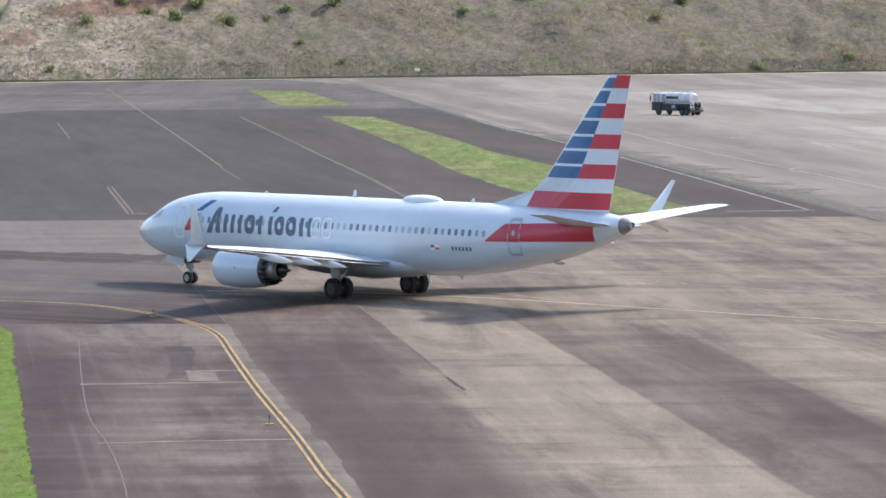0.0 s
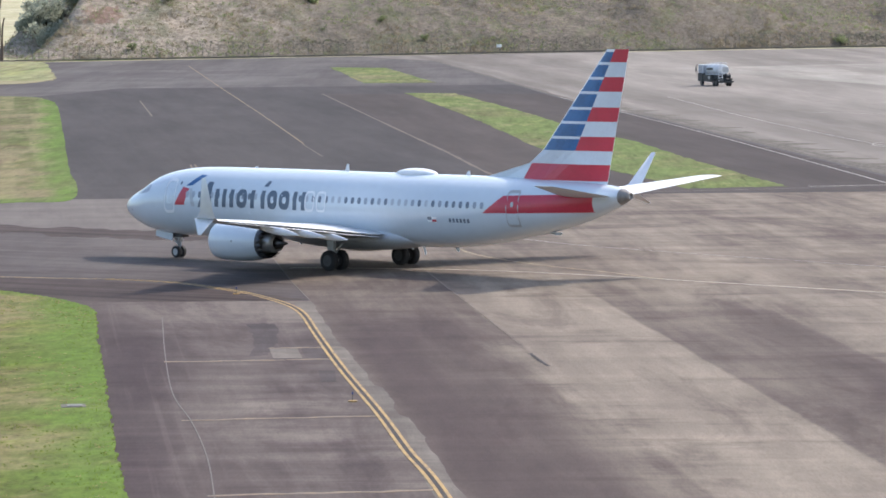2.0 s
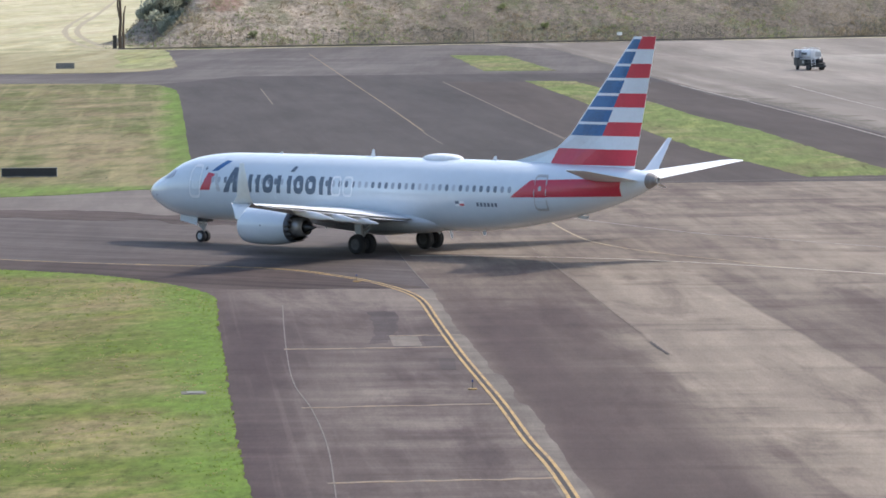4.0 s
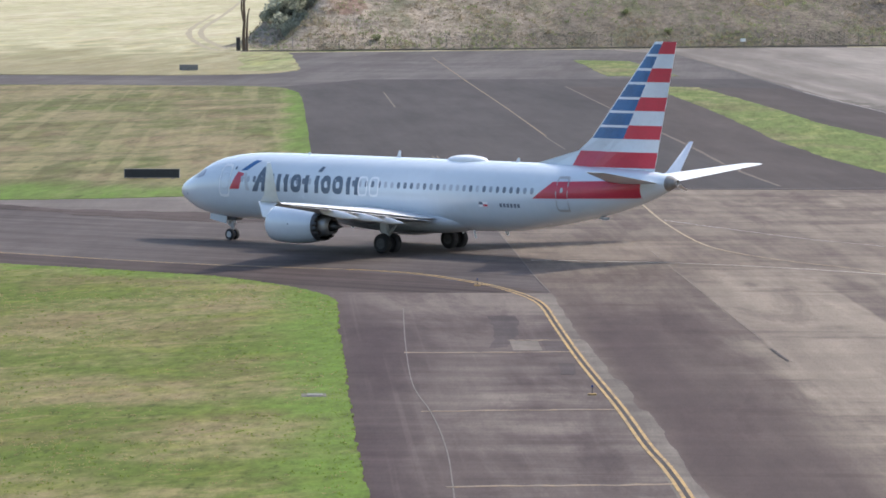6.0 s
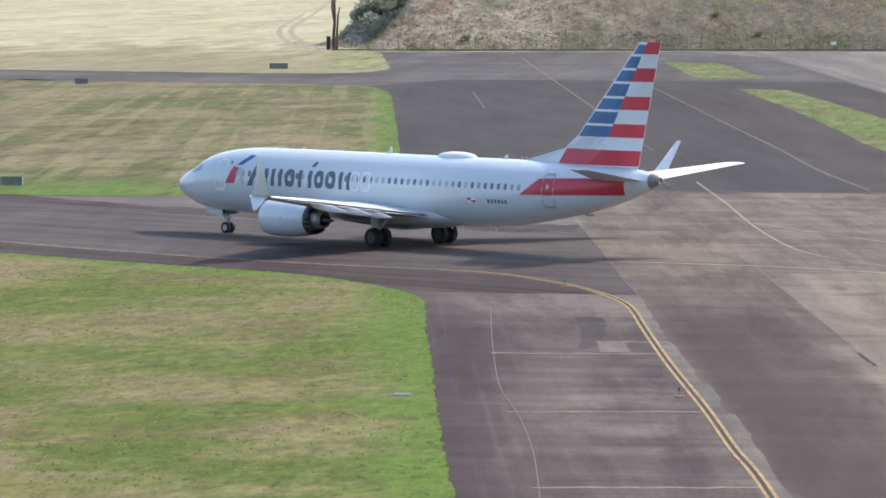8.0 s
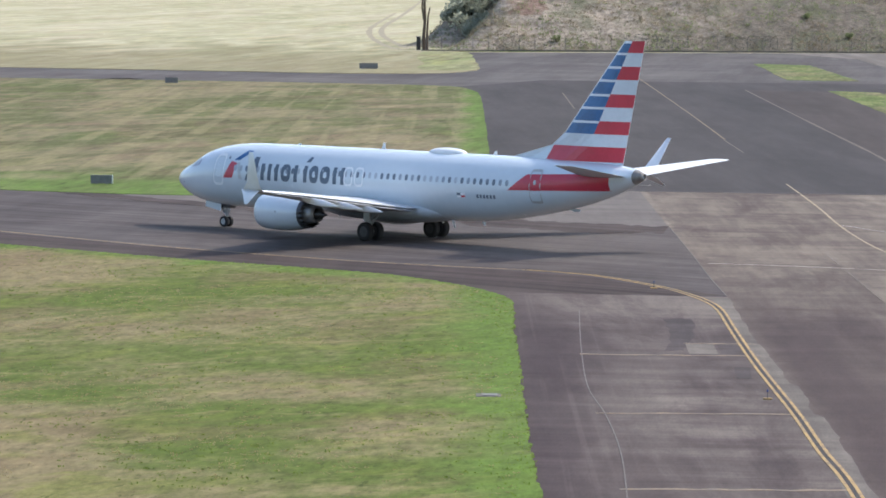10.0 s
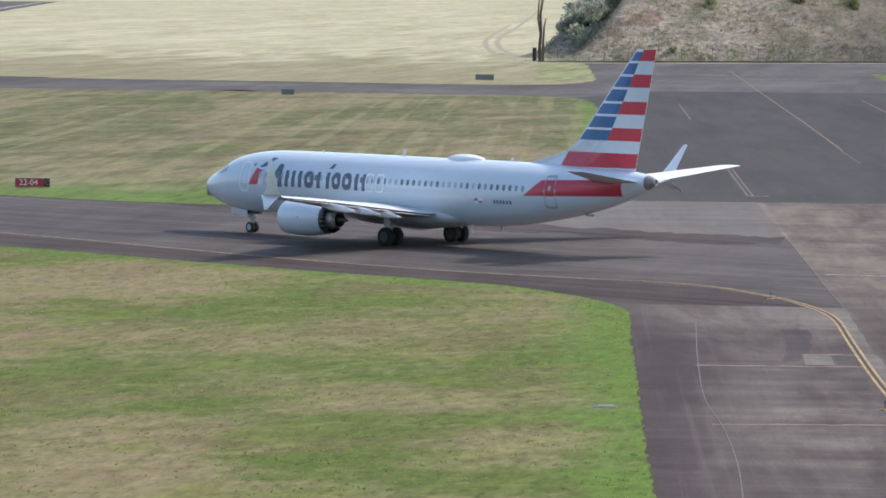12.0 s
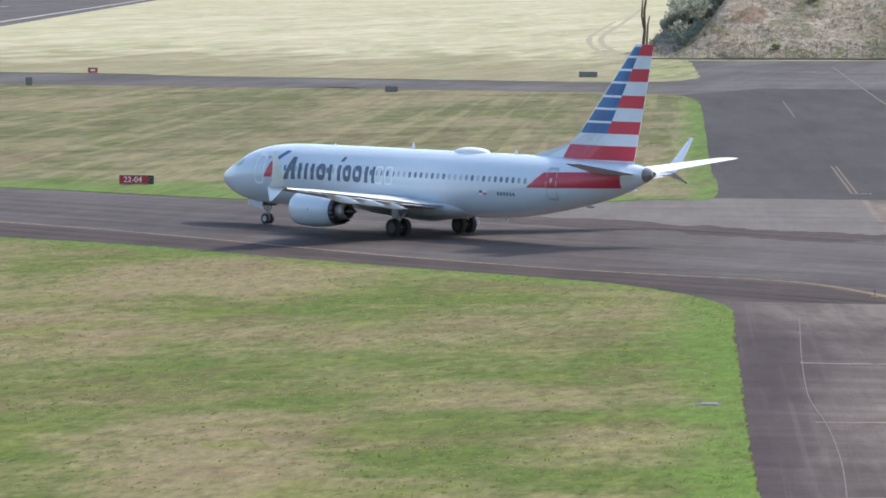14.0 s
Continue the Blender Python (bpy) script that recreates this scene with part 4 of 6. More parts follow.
def build_hill():
    hillside()
    scrub(15000, "dry_scrub", "dry straw-coloured scrub on the hillside", M_DRY, 11, 0.3, 0.65)
    scrub(7000, "green_scrub", "low grey-green scrub on the hillside", M_LEAF, 12, 0.3, 0.7)
    scrub(4200, "shaded_scrub", "low growth behind the fence, coloured as shaded", M_SHADED_SCRUB, 13, 0.2, 0.42, -78, 30, 8, 14, 0.0)
    scrub(1500, "shaded_scrub", "low growth behind the fence, coloured as shaded", M_SHADED_SCRUB, 14, 0.25, 0.6, 52, 110, 8, 14, 0.2)
    rng = random.Random(21)
    meshes = {s: clump_mesh("crown", rng, 420, s, s * 0.9, M_LEAF, 0.10) for s in (1.2, 1.8, 2.6)}
    dense = {s: clump_mesh("crown", rng, 900, s, s * 0.9, M_HAZED_THICKET, 0.08) for s in (2.6, 4.0)}
    spots = [(-50, 44, 2.6), (-47, 45, 2.6), (-44, 44, 2.6), (-41, 46, 2.6), (-37, 45, 2.6), (-34, 47, 2.6), (-53, 41, 1.8), (-31, 33, 2.6), (-19, 40, 1.8), (-9, 41, 2.6), (-23, 36, 1.2), (-42, 33, 2.6), (-38, 42, 2.6), (19, 38, 1.8), (62, 34, 1.8), (-7, 14, 1.2), (-66, 12, 1.2), (-16, 22, 1.2),
             (-60, 30, 1.8), (68, 44, 2.6), (83, 10, 1.8), (104, 14, 1.8), (-48, 38, 1.8), (34, 46, 2.6), (-1, 46, 1.8)]
    for x, d, s in spots:
        bush(x, fence_y(x) + d, hill_z(x, fence_y(x) + d), s, meshes[s], "dark green rounded bush on the dry slope")
    # added bushes that stand in for the shaded left flank of the hill
    for k in range(26):
        x, d, s = -96 + 17 * rng.random(), 36 + 32 * rng.random(), rng.choice((2.6, 4.0))
        x += (d - 36) * 0.12
        bush(x, fence_y(x) + d, hill_z(x, fence_y(x) + d), s, dense[s], "dense thicket bush added for the hill's shaded end")


def build_fence():
    f = thing("fence", "tall grey wire fence with a white plate below a scrubby hill", "fence")
    bm = bmesh.new()
    add_rod(bm, (0, 0, -0.2), (0, 0, 2.6), 0.055, 0.05, 8)
    add_rod(bm, (0, 0, 2.6), (0, -0.28, 2.95), 0.045, 0.04, 6)
    me = mesh_of("post", bm, M_POST)
    n = 70
    xs = [-90.3 + 3.0 * k for k in range(n)]
    for x in xs:
        share("post", me, f, pose(x, fence_y(x), 0))
    for h, r in ((0.12, 0.02), (0.5, 0.012), (0.9, 0.012), (1.3, 0.012), (1.7, 0.012), (2.1, 0.012), (2.5, 0.02)):
        bm = bmesh.new()
        add_rod(bm, (xs[0], fence_y(xs[0]), h), (xs[-1], fence_y(xs[-1]), h), r, r, 5)
        part("wire", bm, M_POST, f)
    for x in (8.6,):
        part("warning_plate", box(x, fence_y(x) - 0.1, 1.5, 1.05, 0.04, 0.65, 0.01), M_WHITE, f, "small white plate fixed to the wire")
    k = thing("low_wall", "low dark kerb wall under the fence", "wall", kind="structure")
    bm = bmesh.new()
    for i in range(80):
        x = -91 + 3.0 * i
        ang = math.atan(0.405)
        add_box(bm, x + 1.45, fence_y(x + 1.45) - 1.0, 0.11, 3.22, 0.35, 0.34 + 0.03 * math.sin(i * 1.3), 0.0, 0, Matrix.Rotation(ang, 4, "Z"))
    part("kerb", bm, M_STONE, k)
    slab("verge", [(-86, 612), (-86, fence_y(-86) + 12), (150, fence_y(150) + 12), (150, fence_y(150) - 0.5), (-60, fence_y(-60) - 0.5)], -0.05, 0.045, M_ISLE, "thin green grass verge along the fence")


build_hill()
build_fence()


def bare_tree():
    t = thing("bare_tree", "tall leafless brown tree trunk with two stems", "tree", pose(-90.9, 618.5, 0))
    bm = bmesh.new()
    stems = (([(0, 0, -0.3), (-0.1, 0, 3.0), (0.12, 0.1, 6.0), (0.0, 0, 9.5), (0.5, 0.2, 13.0), (0.9, 0.2, 17.0)], 0.30), ([(0.55, 0.3, -0.3), (0.55, 0.2, 3.5), (0.75, 0.1, 7.0), (1.1, 0, 8.6)], 0.22),
             ([(-0.05, 0, 6.0), (-0.5, 0.1, 8.5), (-0.35, 0, 11.5), (0.2, 0, 14.5)], 0.17))
    for pts, r in stems:
        n = len(pts) - 1
        for i in range(n):
            add_rod(bm, pts[i], pts[i + 1], 1.25 * r * (1 - 0.55 * i / n), 1.25 * r * (1 - 0.55 * (i + 1) / n), 8)
    part("trunk", bm, M_BARK, t)
    c = thing("equipment_cabinet", "dark upright cabinet on the grass beside a bare tree", "cabinet", pose(-92.4, 622, 0))
    part("body", box(0, 0, 1.35, 0.75, 0.7, 2.6, 0.05), M_BLACK, c)
    part("cap", box(0, 0, 2.7, 0.85, 0.8, 0.1, 0.02), M_DARKMETAL, c)
    part("plinth", box(0, 0, 0.03, 0.95, 0.9, 0.16, 0.02), M_STONE, c)


bare_tree()


# ---- signs and lights ----
def board(x0, y0, x1, y1, height, material, label, depth=0.22, base=0.12):
    w = math.hypot(x1 - x0, y1 - y0)
    t = thing("sign_board", label, "sign", pose((x0 + x1) / 2, (y0 + y1) / 2, 0, 0, 0, math.degrees(math.atan2(y1 - y0, x1 - x0))))
    part("housing", box(0, 0, base + height / 2, w, depth, height, 0.02), material, t)
    legs = max(2, int(w / 0.9))
    bm = bmesh.new()
    add_rod(bm, (0, 0, 0), (0, 0, base + 0.1), 0.05, 0.05, 8)
    add_box(bm, 0, 0, 0.05, 0.22, 0.22, 0.05, 0.01)
    me = mesh_of("leg", bm, M_POST)
    for k in range(legs):
        share("leg", me, t, pose(-w / 2 + w * (k + 0.5) / legs, 0, 0))
    cap = plainframe(w, height, base, depth)
    part("frame", cap, M_GREYBOARD, t)
    return t, w


def plainframe(w, h, base, depth):
    bm = bmesh.new()
    for z in (base, base + h):
        add_box(bm, 0, 0, z, w + 0.05, depth + 0.05, 0.05, 0.01)
    for x in (-w / 2, w / 2):
        add_box(bm, x, 0, base + h / 2, 0.05, depth + 0.05, h, 0.01)
    return bm


def lettering(name, words, size, material, parent, m, label=""):
    cu = bpy.data.curves.new(name, "FONT")
    cu.body, cu.size, cu.align_x, cu.align_y, cu.extrude = words, size, "CENTER", "CENTER", 0.004
    tmp = bpy.data.objects.new(name, cu)
    scene.collection.objects.link(tmp)
    me = bpy.data.meshes.new_from_object(tmp.evaluated_get(bpy.context.evaluated_depsgraph_get()))
    bpy.data.objects.remove(tmp)
    me.materials.clear()
    me.materials.append(material)
    return share(name, me, parent, m, label)


def build_signs():
    t, w = board(-75.0, 88.6, -72.35, 88.8, 0.66, M_SIGNRED, "red runway sign with white numbers 22-04 on grass")
    lettering("lettering", "22-04", 0.62, M_WHITE, t, pose(-0.3, -0.118, 0.45, 90, 0, 0), "white numbers 22-04")
    part("end_panel", box(w / 2 - 0.2, -0.10, 0.45, 0.42, 0.05, 0.6, 0.01), M_BLACK, t, "black end panel")
    lettering("letter", "C", 0.5, M_YELLOW_OLD, t, pose(w / 2 - 0.2, -0.13, 0.45, 90, 0, 0), "dull yellow letter C")
    t, w = board(-164.3, 451.4, -162.8, 451.6, 0.8, M_SIGNRED, "small red runway sign beside a crossing road")
    part("white_bar", box(0, -0.115, 0.52, 0.8, 0.012, 0.3), M_WHITE, t, "white unreadable marking")
    board(-44.9, 98.0, -40.6, 98.0, 0.66, M_BLACK, "long black back of a taxiway sign on grass")
    t, w = board(-58.5, 80.6, -56.95, 80.8, 0.58, M_GREYBOARD, "grey back of a taxiway sign beside the taxiway")
    part("pale_edge", box(w / 2 + 0.03, 0, 0.42, 0.07, 0.27, 0.6, 0.01), M_WHITE, t, "pale end cap")
    board(-84.0, 455.4, -81.1, 455.8, 0.85, M_GREYBOARD, "dark grey back of a far sign on pale grass")
    board(-99.2, 356.7, -97.5, 357.0, 0.72, M_GREYBOARD, "grey back of a sign on dry grass")
    board(-154.5, 371.6, -153.6, 371.9, 1.1, M_GREYBOARD, "small upright grey sign by the crossing road")


def edge_light(x, y):
    t = thing("edge_light", "blue taxiway edge light on a yellow base", "light", pose(x, y, 0.0), "taxiway edge lights")
    part("base", box(0, 0, 0.035, 0.34, 0.3, 0.05, 0.012), M_YELLOW, t)
    bm = bmesh.new()
    add_rod(bm, (0, 0, 0.05), (0, 0, 0.3), 0.016, 0.014, 8)
    part("stem", bm, M_DARKMETAL, t)
    part("lens", add_lathe(bmesh.new(), [(0.29, 0.03), (0.34, 0.035), (0.38, 0.025), (0.40, 0.01)], 12, "Z"), M_LAMPBLUE, t, smooth=True)


build_signs()
for lx, ly in ((-11.5, -14.6), (-4.15, -71.2)):
    edge_light(lx, ly)
cover = thing("manhole_cover", "weathered grey concrete cover slab set in the lawn", "cover", pose(-14.75, -72.4, 0.0, 0, 0, 6))
part("slab", box(0, 0, 0.05, 0.95, 1.2, 0.07, 0.02), M_STONE, cover)
part("lid", box(0.05, 0, 0.095, 0.6, 0.8, 0.03, 0.01), M_POST, cover)


def turf_blades(name, count, seed, x0, x1, y0, y1, inside, hgt, label):
    """Grass tufts, past counting."""
    rng = np.random.default_rng(seed)
    verts, faces, made = [], [], 0
    xs, ys = rng.uniform(x0, x1, count), rng.uniform(y0, y1, count)
    for x, y in zip(xs, ys):
        reach = 2.2 * rng.random() ** 1.5
        if not inside(x, y) or (inside(x + reach, y) and inside(x, y + reach * 0.6)):
            continue
        k = len(verts)
        h = hgt * rng.uniform(0.5, 1.4)
        for _ in range(3):
            a, l = rng.uniform(0, 6.28), rng.normal(0, 0.6, 2) * h
            dx, dy = math.cos(a) * 0.022, math.sin(a) * 0.022
            k = len(verts)
            verts += [(x - dx, y - dy, 0.05), (x + dx, y + dy, 0.05), (x + l[0], y + l[1], 0.06 + h)]
            faces.append((k, k + 1, k + 2))
    me = bpy.data.meshes.new(name)
    me.from_pydata(verts, [], faces)
    me.materials.append(M_BLADE)
    tagged(new(name, me), label, "", "", "stuff")


def near_inside(x, y):
    """True on the near lawn."""
    pts = NEAR_EDGE
    if y < pts[11][1]:
        for (xa, ya), (xb, yb) in zip(pts[11:], pts[12:]):
            if yb <= y <= ya:
                return x < xa + (xb - xa) * (y - ya) / (yb - ya) + 0.05
        return x < -11
    for (xa, ya), (xb, yb) in zip(pts, pts[1:12]):
        if xa <= x <= xb:
            return y < ya + (yb - ya) * (x - xa) / (xb - xa) + 0.1
    return x < -67


def turf_clumps(name, count, seed, material, lo, hi, label):
    """Longer tussocks standing in drifts over the near lawn, past counting."""
    rng = random.Random(seed)
    verts, faces = [], []
    for _ in range(count):
        y = 22 - 126 * rng.random() ** 0.8
        x = rng.uniform(-72, -11)
        drift = noise.noise(Vector((x * 0.16, y * 0.06, seed))) + 0.6 * noise.noise(Vector((x * 0.7, y * 0.25, seed + 5.0)))
        if drift < rng.uniform(-0.15, 0.55) or not near_inside(x + 0.3, y + 0.3):
            continue
        h = rng.uniform(lo, hi)
        for _ in range(5):
            w = rng.uniform(0, 6.28)
            bx, by = x + rng.gauss(0, 0.07), y + rng.gauss(0, 0.10)
            dx, dy = math.cos(w) * 0.03, math.sin(w) * 0.03
            k = len(verts)
            verts += [(bx - dx, by - dy, 0.065), (bx + dx, by + dy, 0.065), (bx + rng.gauss(0, 0.5) * h, by + rng.gauss(0, 0.5) * h, 0.07 + h * rng.uniform(0.6, 1.0))]
            faces.append((k, k + 1, k + 2))
    me = bpy.data.meshes.new(name)
    me.from_pydata(verts, [], faces)
    me.materials.append(material)
    tagged(new(name, me), label, "", "", "stuff")


turf_clumps("green_tussocks", 11000, 61, M_TUSSOCK, 0.03, 0.075, "green grass tussocks scattered over the lawn")
turf_clumps("dry_tussocks", 16000, 62, M_HAY, 0.03, 0.065, "dry straw tussocks scattered over the lawn")
turf_blades("grass_tufts", 60000, 5, -66, -10.4, -104, 22, near_inside, 0.05, "short uneven green grass blades")


# ---- the airliner: x forward, y to its left, origin on the ground between the main wheels ----
STATIONS = [  # x, top, bottom, half width
    (19.62, 2.94, 2.90, 0.03), (19.5, 3.17, 2.62, 0.32), (19.15, 3.46, 2.33, 0.63), (18.5, 3.80, 2.00, 0.98), (17.8, 4.10, 1.74, 1.25), (17.2, 4.42, 1.58, 1.45),
    (16.5, 4.74, 1.46, 1.61), (15.6, 5.00, 1.38, 1.75), (14.4, 5.20, 1.33, 1.84), (13.0, 5.32, 1.31, 1.88), (11.0, 5.36, 1.31, 1.88), (4.0, 5.37, 1.31, 1.88), (-4.0, 5.35, 1.31, 1.88),
    (-6.5, 5.35, 1.36, 1.88), (-8.8, 5.34, 1.55, 1.86), (-11.0, 5.31, 1.90, 1.77), (-13.0, 5.27, 2.28, 1.60), (-15.0, 5.22, 2.75, 1.32), (-16.7, 5.15, 3.28, 1.00), (-17.9, 5.02, 3.75, 0.70),
    (-18.6, 4.88, 4.08, 0.44), (-18.95, 4.74, 4.28, 0.25)]


def station(x):
    """Top, bottom and half width of the fuselage at x."""
    s = STATIONS
    for i in range(len(s) - 1):
        if s[i][0] >= x >= s[i + 1][0]:
            t = (s[i][0] - x) / (s[i][0] - s[i + 1][0])
            out = []
            for k in (1, 2, 3):
                b, c = s[i][k], s[i + 1][k]
                h = s[i][0] - s[i + 1][0]
                mb = (c - s[i - 1][k]) / (s[i - 1][0] - s[i + 1][0]) * h if i > 0 else (c - b)
                mc = (s[i + 2][k] - b) / (s[i][0] - s[i + 2][0]) * h if i + 2 < len(s) else (c - b)
                out.append(b * (2 * t ** 3 - 3 * t * t + 1) + mb * (t ** 3 - 2 * t * t + t) + c * (3 * t * t - 2 * t ** 3) + mc * (t ** 3 - t * t))
            return out
    return list(s[0][1:]) if x > s[0][0] else list(s[-1][1:])


def skin(x, z, off=0.0):
    """y of the fuselage's left side at x and height z."""
    top, bot, hw = station(x)
    c, h = (top + bot) / 2, (top - bot) / 2
    return hw * math.sqrt(max(0.0, 1 - ((z - c) / h) ** 2)) + off


def decal(corners, off=0.006, nx=6, nz=4, side=1):
    """A four-cornered patch of (x, z), corners in order round it, laid on the fuselage's side."""
    bm = bmesh.new()
    a, b, c, d = corners
    grid = []
    for j in range(nz + 1):
        row = []
        for i in range(nx + 1):
            u, v = i / nx, j / nz
            x = (a[0] * (1 - u) + b[0] * u) * (1 - v) + (d[0] * (1 - u) + c[0] * u) * v
            z = (a[1] * (1 - u) + b[1] * u) * (1 - v) + (d[1] * (1 - u) + c[1] * u) * v
            row.append(bm.verts.new((x, side * skin(x, z, off), z)))
        grid.append(row)
    for j in range(nz):
        for i in range(nx):
            bm.faces.new((grid[j][i], grid[j][i + 1], grid[j + 1][i + 1], grid[j + 1][i]))
    bmesh.ops.recalc_face_normals(bm, faces=bm.faces[:])
    if bm.faces[0].normal.y * side < 0:
        bmesh.ops.reverse_faces(bm, faces=bm.faces[:])
    return bm


def oval(cx, cz, rx, rz, off=0.006, side=1, n=16, power=2.0, inner=0.0):
    """A rounded patch on the fuselage's side; inner: part of it left open in the middle."""
    bm = bmesh.new()
    rings = []
    for s in ((inner, 1.0) if inner else (0.5, 1.0)):
        ring = []
        for i in range(n):
            w = 2 * math.pi * i / n
            c, d = math.cos(w), math.sin(w)
            x = cx + s * rx * math.copysign(abs(c) ** (2 / power), c)
            z = cz + s * rz * math.copysign(abs(d) ** (2 / power), d)
            ring.append(bm.verts.new((x, side * skin(x, z, off), z)))
        rings.append(ring)
    for i in range(n):
        j = (i + 1) % n
        bm.faces.new((rings[0][i], rings[0][j], rings[1][j], rings[1][i]))
    if not inner:
        bm.faces.new(rings[0])
    bmesh.ops.recalc_face_normals(bm, faces=bm.faces[:])
    if bm.faces[0].normal.y * side < 0:
        bmesh.ops.reverse_faces(bm, faces=bm.faces[:])
    return bm


def fuselage_mesh():
    bm = bmesh.new()
    xs = [19.62, 19.58, 19.5, 19.38, 19.2] + [19.0 - 0.3 * k for k in range(22)] + [12.0 - 0.8 * k for k in range(23)] + [-6.0 - 0.4 * k for k in range(1, 32)] + [-18.6, -18.8, -18.95]
    xs = sorted(set(round(x, 3) for x in xs), reverse=True)
    seg, rows = 56, []
    for x in xs:
        top, bot, hw = station(x)
        c, h = (top + bot) / 2, (top - bot) / 2
        rows.append([bm.verts.new((x, hw * math.cos(2 * math.pi * i / seg), c + h * math.sin(2 * math.pi * i / seg))) for i in range(seg)])
    for p, q in zip(rows, rows[1:]):
        for i in range(seg):
            bm.faces.new((p[i], p[(i + 1) % seg], q[(i + 1) % seg], q[i]))
    bm.faces.new(rows[0])
    bm.faces.new(rows[-1])
    bmesh.ops.recalc_face_normals(bm, faces=bm.faces[:])
    return bm


def tail_cone():
    """The metal end of the tail, just proud of the painted skin, with its outlet."""
    bm, rows, seg = bmesh.new(), [], 28
    rings = []
    for x in (-18.52, -18.62, -18.74, -18.86, -18.95):
        top, bot, hw = station(x)
        rings.append((x - 0.01, hw + 0.012, (top - bot) / 2 + 0.012, (top + bot) / 2))
    rings += [(-19.12, 0.19, 0.19, 4.50), (-19.10, 0.15, 0.15, 4.50), (-18.8, 0.13, 0.13, 4.49)]
    for x, rw, rh, cz in rings:
        rows.append([bm.verts.new((x, rw * math.cos(2 * math.pi * i / seg), cz + rh * math.sin(2 * math.pi * i / seg))) for i in range(seg)])
    for p, q in zip(rows, rows[1:]):
        for i in range(seg):
            bm.faces.new((p[i], p[(i + 1) % seg], q[(i + 1) % seg], q[i]))
    bm.faces.new(rows[-1])
    bmesh.ops.recalc_face_normals(bm, faces=bm.faces[:])
    return bm


FOIL = [(0.0, 0.0), (0.012, 0.22), (0.05, 0.42), (0.12, 0.62), (0.25, 0.86), (0.4, 1.0), (0.6, 0.86), (0.8, 0.48), (0.93, 0.18), (1.0, 0.02)]


def blade(sections, up, cap=True):
    """A wing-like body: sections of (leading edge, chord, thickness), chord running back along -x, thick along up."""
    bm = bmesh.new()
    up = Vector(up)
    rows = []
    for le, chord, thick in sections:
        le = Vector(le)
        upper = [le + Vector((-u * chord, 0, 0)) + up * (t * thick / 2) for u, t in FOIL]
        lower = [le + Vector((-u * chord, 0, 0)) - up * (t * thick / 2) for u, t in FOIL[1:]]
        rows.append([bm.verts.new(v) for v in upper + lower[::-1]])
    for p, q in zip(rows, rows[1:]):
        for i in range(len(p)):
            j = (i + 1) % len(p)
            bm.faces.new((p[i], p[j], q[j], q[i]))
    if cap:
        bm.faces.new(rows[0])
        bm.faces.new(rows[-1])
    bmesh.ops.recalc_face_normals(bm, faces=bm.faces[:])
    return bm


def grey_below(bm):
    """Marks the lower skin for the second, greyer material, which paints its shade."""
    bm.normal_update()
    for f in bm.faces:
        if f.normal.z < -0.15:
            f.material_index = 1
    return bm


def lerp_table(table, v):
    for (a, p), (b, q) in zip(table, table[1:]):
        if a <= v <= b:
            return p + (q - p) * (v - a) / (b - a)
    return table[0][1] if v < table[0][0] else table[-1][1]


